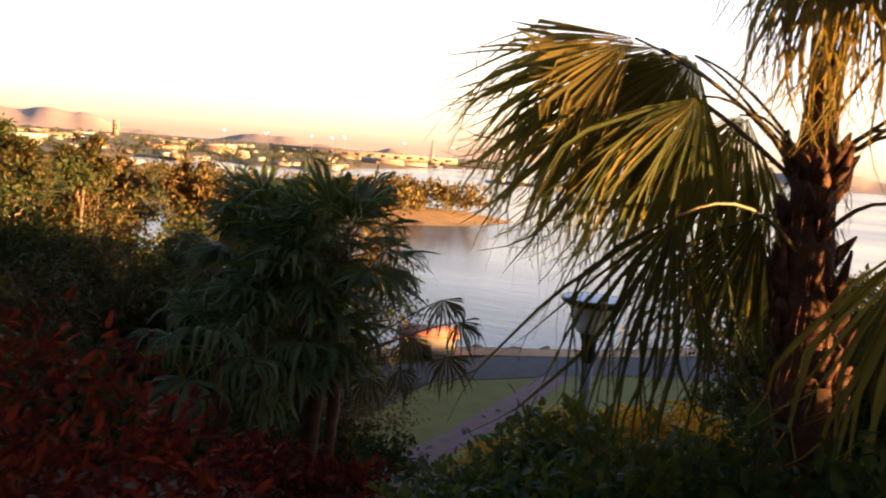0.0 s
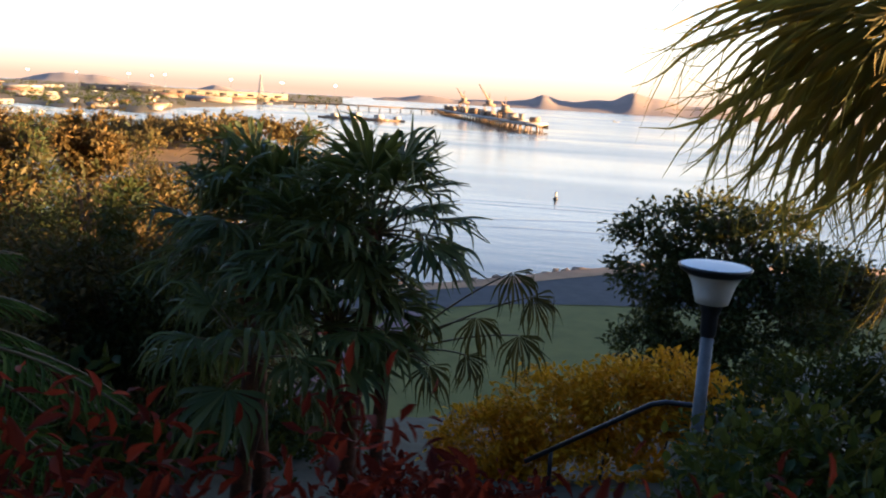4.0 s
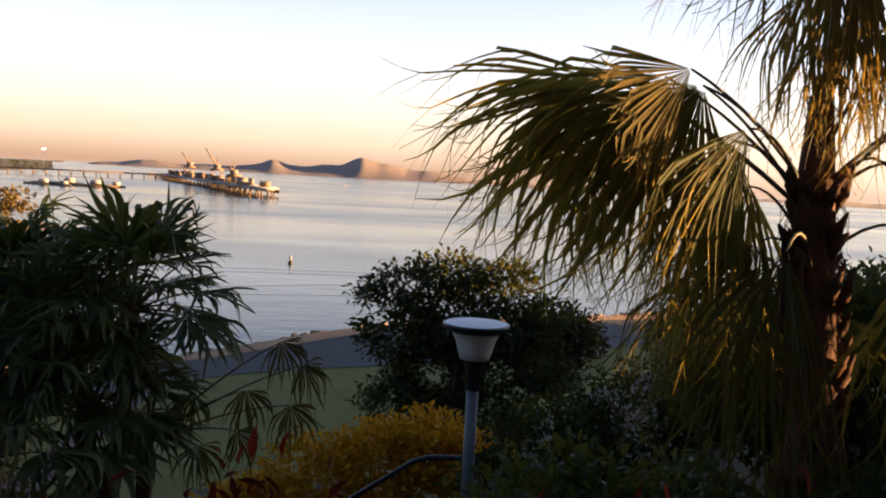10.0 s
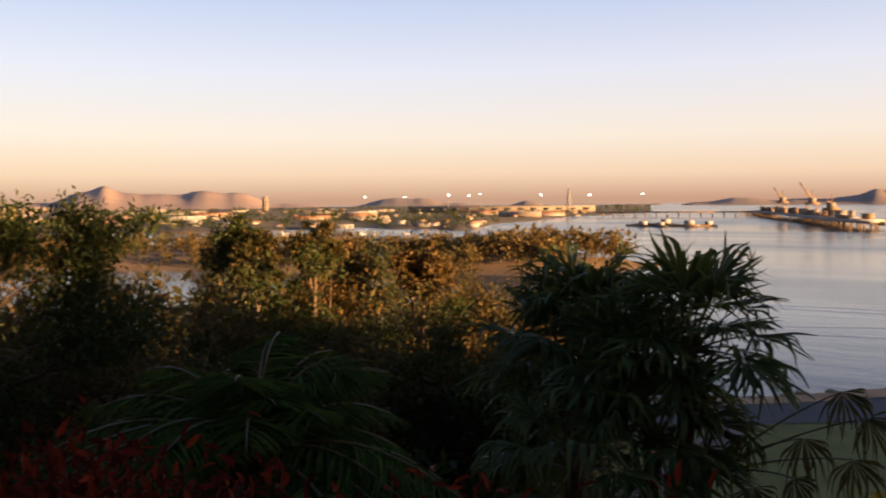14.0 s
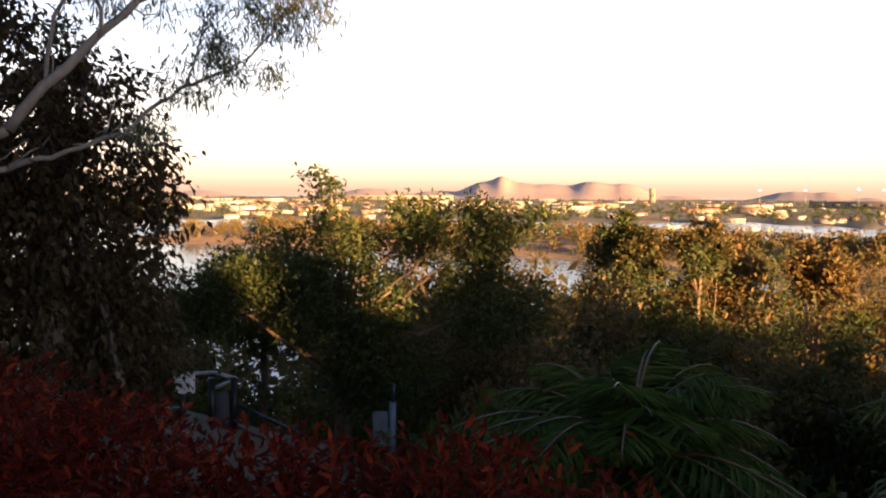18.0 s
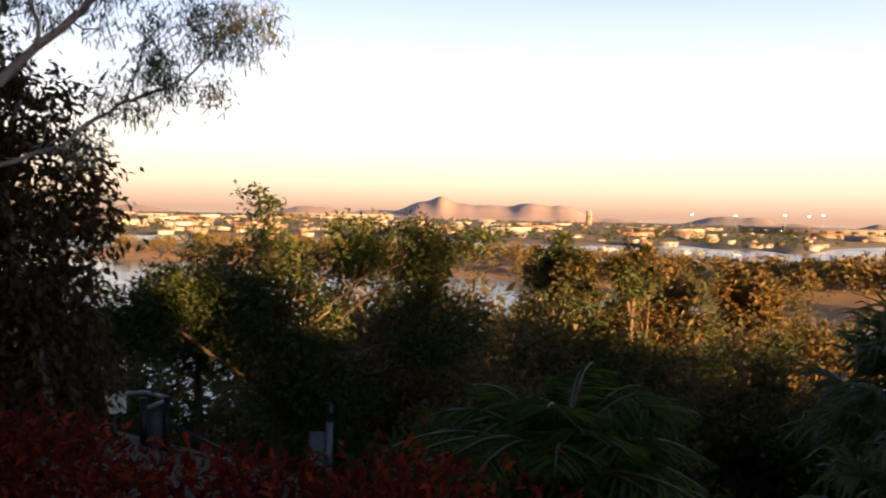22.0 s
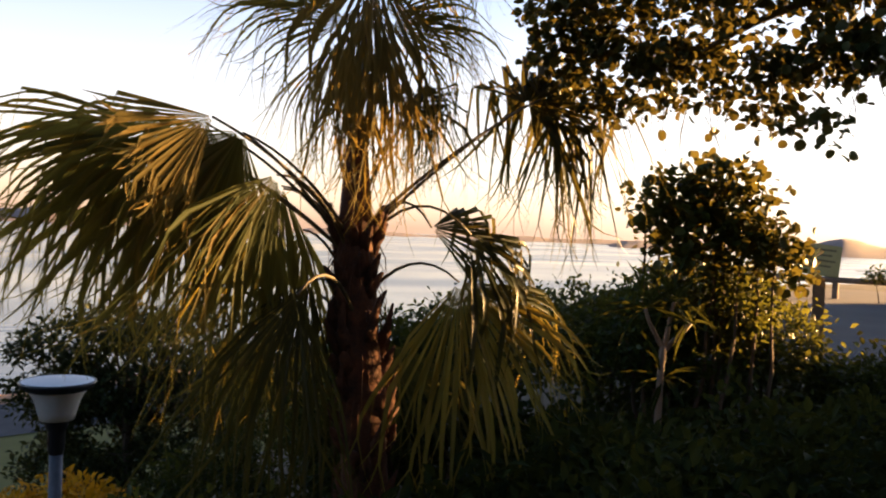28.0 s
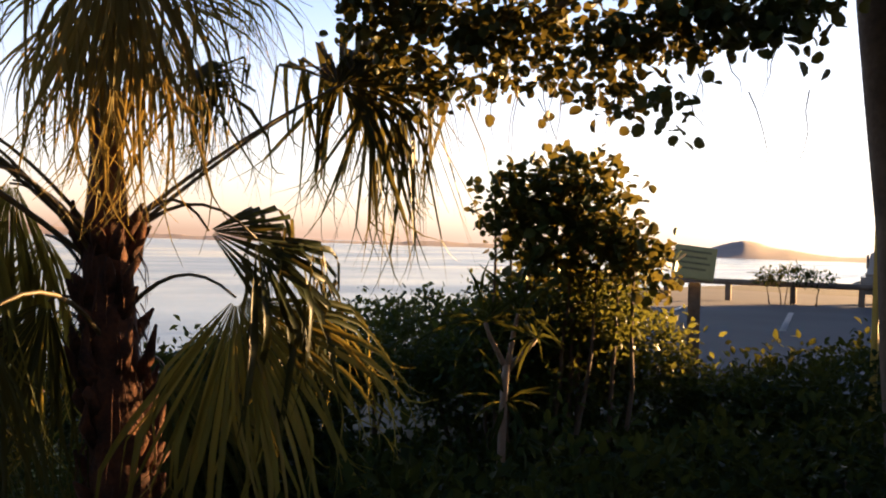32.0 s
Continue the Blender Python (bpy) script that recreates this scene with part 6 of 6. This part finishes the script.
part("lid", mesh("lid", *lathe([(0.24, 0.008), (0.20, 0.014), (0.1, 0.022), (0.0, 0.026)], (LX, LY, LZ), 40), smooth=True), M_SIGN_WHITE, lamp, "white lid")

hr = thing("handrail", "dark bent steel handrail beside the steps", "handrail", ground_at(1.1, 9.4))
part("rail", limb_mesh("rail", [tube([(-0.54, 9.51, -2.37), (0.36, 9.45, -1.75), (0.84, 9.41, -1.42), (1.0, 9.4, -1.37), (1.2, 9.38, -1.36), (1.86, 9.31, -1.35)], 0.030, 10)]), M_BLACK, hr)
for x, y, z in ((1.56, 9.35, -1.37), (-0.24, 9.49, -2.17)):
    part("post", limb_mesh("post", [tube([ground_at(x, y), (x, y, z)], 0.026, 8)]), M_BLACK, hr)


def to_cam(x, y):
    """The turn about z with which a face looks back to the lookout."""
    return math.degrees(math.atan2(y, x)) - 90


# notice board, gate and meter box on the path below
tb = to_cam(-12, 2.4)
nb = thing("notice_board", "small white notice board with dark lettering on a black post", "sign", ground_at(-12.0, 2.44))
part("post", mesh("post", *box(-12.01, 2.44, -1.3, 0.09, 0.09, 1.1, tb)), M_BLACK, nb)
panel = part("panel", bevel_box("panel", -11.97, 2.44, -0.81, 0.33, 0.025, 0.29, tb, 0.006), M_SIGN_WHITE, nb, "white panel")
for k in range(5):
    part("text_bar", mesh("text_bar", *box(-11.955, 2.44 - 0.01, -0.72 - 0.043 * k, 0.22 - 0.05 * (k % 2), 0.004, 0.006, tb)), M_STEEL, panel)
gate = thing("stair_gate", "black steel gate frame at the head of a stair", "gate", ground_at(-11.85, 3.0))
for x, y in ((-11.91, 2.84), (-11.83, 3.16), (-12.25, 2.95)):
    part("post", mesh("post", *box(x, y, -1.25, 0.10, 0.10, 1.0, tb)), M_BLACK, gate)
part("rail", limb_mesh("rail", [tube([(-12.25, 2.55, -0.72), (-12.2, 2.95, -0.73), (-11.83, 3.16, -0.76)], 0.03, 8)]), M_BARE, gate)
part("rail", limb_mesh("rail", [tube([(-11.91, 2.84, -0.92), (-11.83, 3.16, -0.80)], 0.03, 8)]), M_BARE, gate, "bare steel top bar")
part("rail", limb_mesh("rail", [tube([(-11.83, 3.16, -1.15), (-11.5, 4.15, -1.72)], 0.03, 8)]), M_BLACK, gate, "sloping stair rail")
part("lower_rail", limb_mesh("lower_rail", [tube([(-11.83, 3.16, -1.5), (-11.5, 4.15, -2.05)], 0.02, 8)]), M_BLACK, gate)
part("panel", mesh("panel", *box(-11.87, 3.0, -1.32, 0.30, 0.02, 0.7, tb)), surface("mesh_panel", (0.05, 0.06, 0.07), (0.09, 0.10, 0.11), 9.0, 0.6), gate)
low = thing("path_fence", "low grey steel fence beside the path", "fence", ground_at(-12.1, 2.0))
part("panel", mesh("panel", *box(-12.15, 2.05, -1.45, 0.75, 0.03, 0.45, tb)), surface("grey_sheet", (0.035, 0.037, 0.04), (0.06, 0.062, 0.066), 5.0, 0.6), low)
part("rail", mesh("rail", *box(-12.15, 2.05, -1.2, 0.8, 0.05, 0.05, tb)), M_STEEL, low)
tm = to_cam(-9.2, 4.4)
mb = thing("meter_box", "grey electrical box fixed to a steel post", "electrical box", ground_at(-9.15, 4.5))
part("post", mesh("post", *box(-9.14, 4.53, -1.25, 0.09, 0.07, 1.1, tm)), M_STEEL, mb)
part("box", bevel_box("box", -9.2, 4.38, -1.06, 0.2, 0.12, 0.46, tm, 0.012), M_STEEL, mb)
part("post_top", limb_mesh("post_top", [tube([(-9.14, 4.53, -0.72), (-9.12, 4.54, -0.45)], 0.025, 8)]), M_BLACK, mb)

# information sign and yellow post by the car park
ts = to_cam(8.15 - 1.6, 6.0)
sg = thing("information_sign", "tilted yellow-green information sign on a timber post", "sign", ground_at(8.18, 6.02))
part("post", bevel_box("post", 8.2, 6.05, 0.92, 0.12, 0.10, 1.35, ts, 0.012), M_TIMBER, sg)
panel_me = bevel_box("panel", 0, 0, 0, 0.40, 0.03, 0.34, 0, 0.006)
panel_me.transform(pose(8.13, 6.0, 1.79, -22, 6, ts))
panel = part("panel", panel_me, M_SIGN, sg)
bar_mat = surface("faded_ink", (0.18, 0.15, 0.06), (0.24, 0.20, 0.09), 8.0, 0.6)
for k in range(4):
    bar = bevel_box("text_bar", 0, -0.017, 0.11 - 0.06 * k, 0.30 - 0.07 * (k % 2), 0.004, 0.02, 0, 0.001)
    bar.transform(pose(8.13, 6.0, 1.79, -22, 6, ts))
    part("text_bar", bar, bar_mat, panel)
yp = thing("yellow_post", "thin upright yellow post with a grey cap", "post", ground_at(8.6, 4.43))
part("post", bevel_box("post", 8.61, 4.43, 1.2, 0.075, 0.05, 1.95, 20, 0.012), M_YPAINT, yp)
part("cap", bevel_box("cap", 8.61, 4.43, 2.19, 0.079, 0.054, 0.03, 20, 0.004), M_STEEL, yp, "grey flat cap")

xs, ys = np.linspace(0, 1, 12), np.linspace(0, 1, 12)
ca, sb = np.array([9.0, 7.4]), np.array([0.47, -0.88])
fw = np.array([0.82, 0.57])
gx, gy = np.meshgrid(xs, ys, indexing="ij")
px = ca[0] + fw[0] * 22 * gx + sb[0] * (gy - 0.1) * 30
py = ca[1] + fw[1] * 22 * gx + sb[1] * (gy - 0.1) * 30
v = np.stack([px, py, np.full(px.shape, 0.37)], -1).reshape(-1, 3)
i = (np.arange(11)[:, None] * 12 + np.arange(11)[None]).ravel()
solo("car_park", mesh("car_park", v, np.stack([i, i + 1, i + 13, i + 12], -1)), M_ASPHALT, "shaded blue-grey asphalt car park on the headland", "road", kind="structure")
for k in range(5):
    o = np.array([15.5, 10.8]) + sb * (k * 2.6 - 5)
    me_line = mesh("parking_line", *box(o[0] + 2, o[1] + 1.4, 0.376, 5.0, 0.12, 0.006, 35))
    tagged(part("parking_line", me_line, M_WHITE), "faded white parking line painted on the asphalt", "road marking", "parking lines", "structure")
bar = thing("barrier_rail", "low dark timber barrier rail on short posts", "barrier", (21.5, 17.2, 0.36))
r0, r1 = np.array([18.2, 21.8]), np.array([27.6, 9.0])
part("rail", limb_mesh("rail", [tube([(*r0, 0.90), (*((r0 + r1) / 2), 0.92), (*r1, 0.95)], 0.085, 8)]), M_TIMBER, bar)
for k in range(9):
    p = r0 + (r1 - r0) * (k + 0.3) / 9
    part("post", bevel_box("post", p[0], p[1], 0.58, 0.16, 0.16, 0.6, 30, 0.02), M_TIMBER, bar)
shrub("small_tree", "small spreading tree beyond the barrier rail", "tree", [(22.0, 15.2, 1.25, 0.55, 0.55, 0.14), (22.4, 14.7, 1.15, 0.4, 0.4, 0.1), (21.6, 15.6, 1.15, 0.4, 0.4, 0.12)], 60, 10, 0.1, LEAFLET, 0.16, M_GREEN, 161)


def car(x, y, turn):
    """A parked station wagon: body, cabin with windows, wheels."""
    t = thing("parked_wagon", "beige station wagon with dark windows parked by the barrier", "car", (x, y, 0.37))

    def put(me):
        me.transform(pose(x, y, 0.37, 0, 0, turn))
        return me
    body = bevel_box("body", 0, 0, 0.62, 4.6, 1.8, 0.62, 0, 0.12)
    part("body", put(body), M_CAR, t)
    prof = [(-2.15, 0.9), (-2.05, 1.5), (-1.8, 1.62), (0.4, 1.64), (0.75, 1.55), (1.35, 0.92)]
    n = len(prof)
    v = [(a, s * (0.86 if z < 1.2 else 0.72), z) for s in (-1, 1) for a, z in prof]
    f4 = [[k, k + 1, n + k + 1, n + k] for k in range(n - 1)]
    me = mesh("cabin", v, [np.array(f4), np.array([[0, k + 1, k] for k in range(1, n - 1)] + [[n, n + k, n + k + 1] for k in range(1, n - 1)])])
    part("cabin", put(me), M_CAR, t)
    for s in (-1, 1):
        for a, b in ((-1.95, -1.15), (-1.05, -0.2), (-0.1, 0.75)):
            part("window", put(mesh("window", *box((a + b) / 2, s * 0.81, 1.24, b - a, 0.06, 0.42))), M_GLASS_DARK, t)
        for a in (-1.4, 1.4):
            w = part("tyre", put(limb_mesh("tyre", [tube([(a, s * 0.70, 0.33), (a, s * 0.90, 0.33)], 0.33, 18)])), M_TYRE, t)
            part("rim", put(limb_mesh("rim", [tube([(a, s * 0.86, 0.33), (a, s * 0.915, 0.33)], 0.19, 14)])), M_STEEL, w)
    part("window", put(mesh("window", *box(-2.13, 0, 1.25, 0.06, 1.3, 0.4))), M_GLASS_DARK, t)
    part("roof_rail", put(limb_mesh("roof_rail", [tube([(-1.7, -0.6, 1.67), (0.3, -0.6, 1.68)], 0.025, 6)])), M_STEEL, t)
    part("roof_rail", put(limb_mesh("roof_rail", [tube([(-1.7, 0.6, 1.67), (0.3, 0.6, 1.68)], 0.025, 6)])), M_STEEL, t)
    return t


car(26.4, 13.3, -57)

# things on the flat below
van = thing("white_van", "white van parked on the foreshore road", "van", (37, 134.5, -27.4))
part("body", bevel_box("body", 37, 134.5, -26.2, 6.2, 2.2, 1.9, 20, 0.25), M_WHITE, van)
part("cab", bevel_box("cab", 40.2, 135.7, -26.5, 1.6, 2.0, 1.3, 20, 0.25), M_WHITE, van)
part("windscreen", mesh("windscreen", *box(40.5, 135.8, -26.1, 1.2, 2.05, 0.5, 20)), M_GLASS_DARK, van)
for dx, dy in ((-2, -0.75), (2.3, 0.85), (-2.6, 0.95), (1.6, 2.4)):
    w = part("tyre", limb_mesh("tyre", [tube([(37 + dx, 134.5 + dy - .15, -27.0), (37 + dx - 0.08, 134.5 + dy + .15, -27.0)], 0.4, 12)]), M_TYRE, van)
kiosk = thing("kiosk", "small tan building beside the foreshore road", "building", (-47, 107, -27.5))
part("wall", mesh("wall", *box(-47, 107, -25.8, 8, 6, 3.4, 25)), M_CREAM, kiosk)
part("roof", mesh("roof", *box(-47, 107, -24.0, 9, 7, 0.35, 25)), M_ROOF_RED, kiosk)
part("door", mesh("door", *box(-45.6, 104.2, -26.4, 1.2, 0.2, 2.1, 25)), M_GLASS_DARK, kiosk)
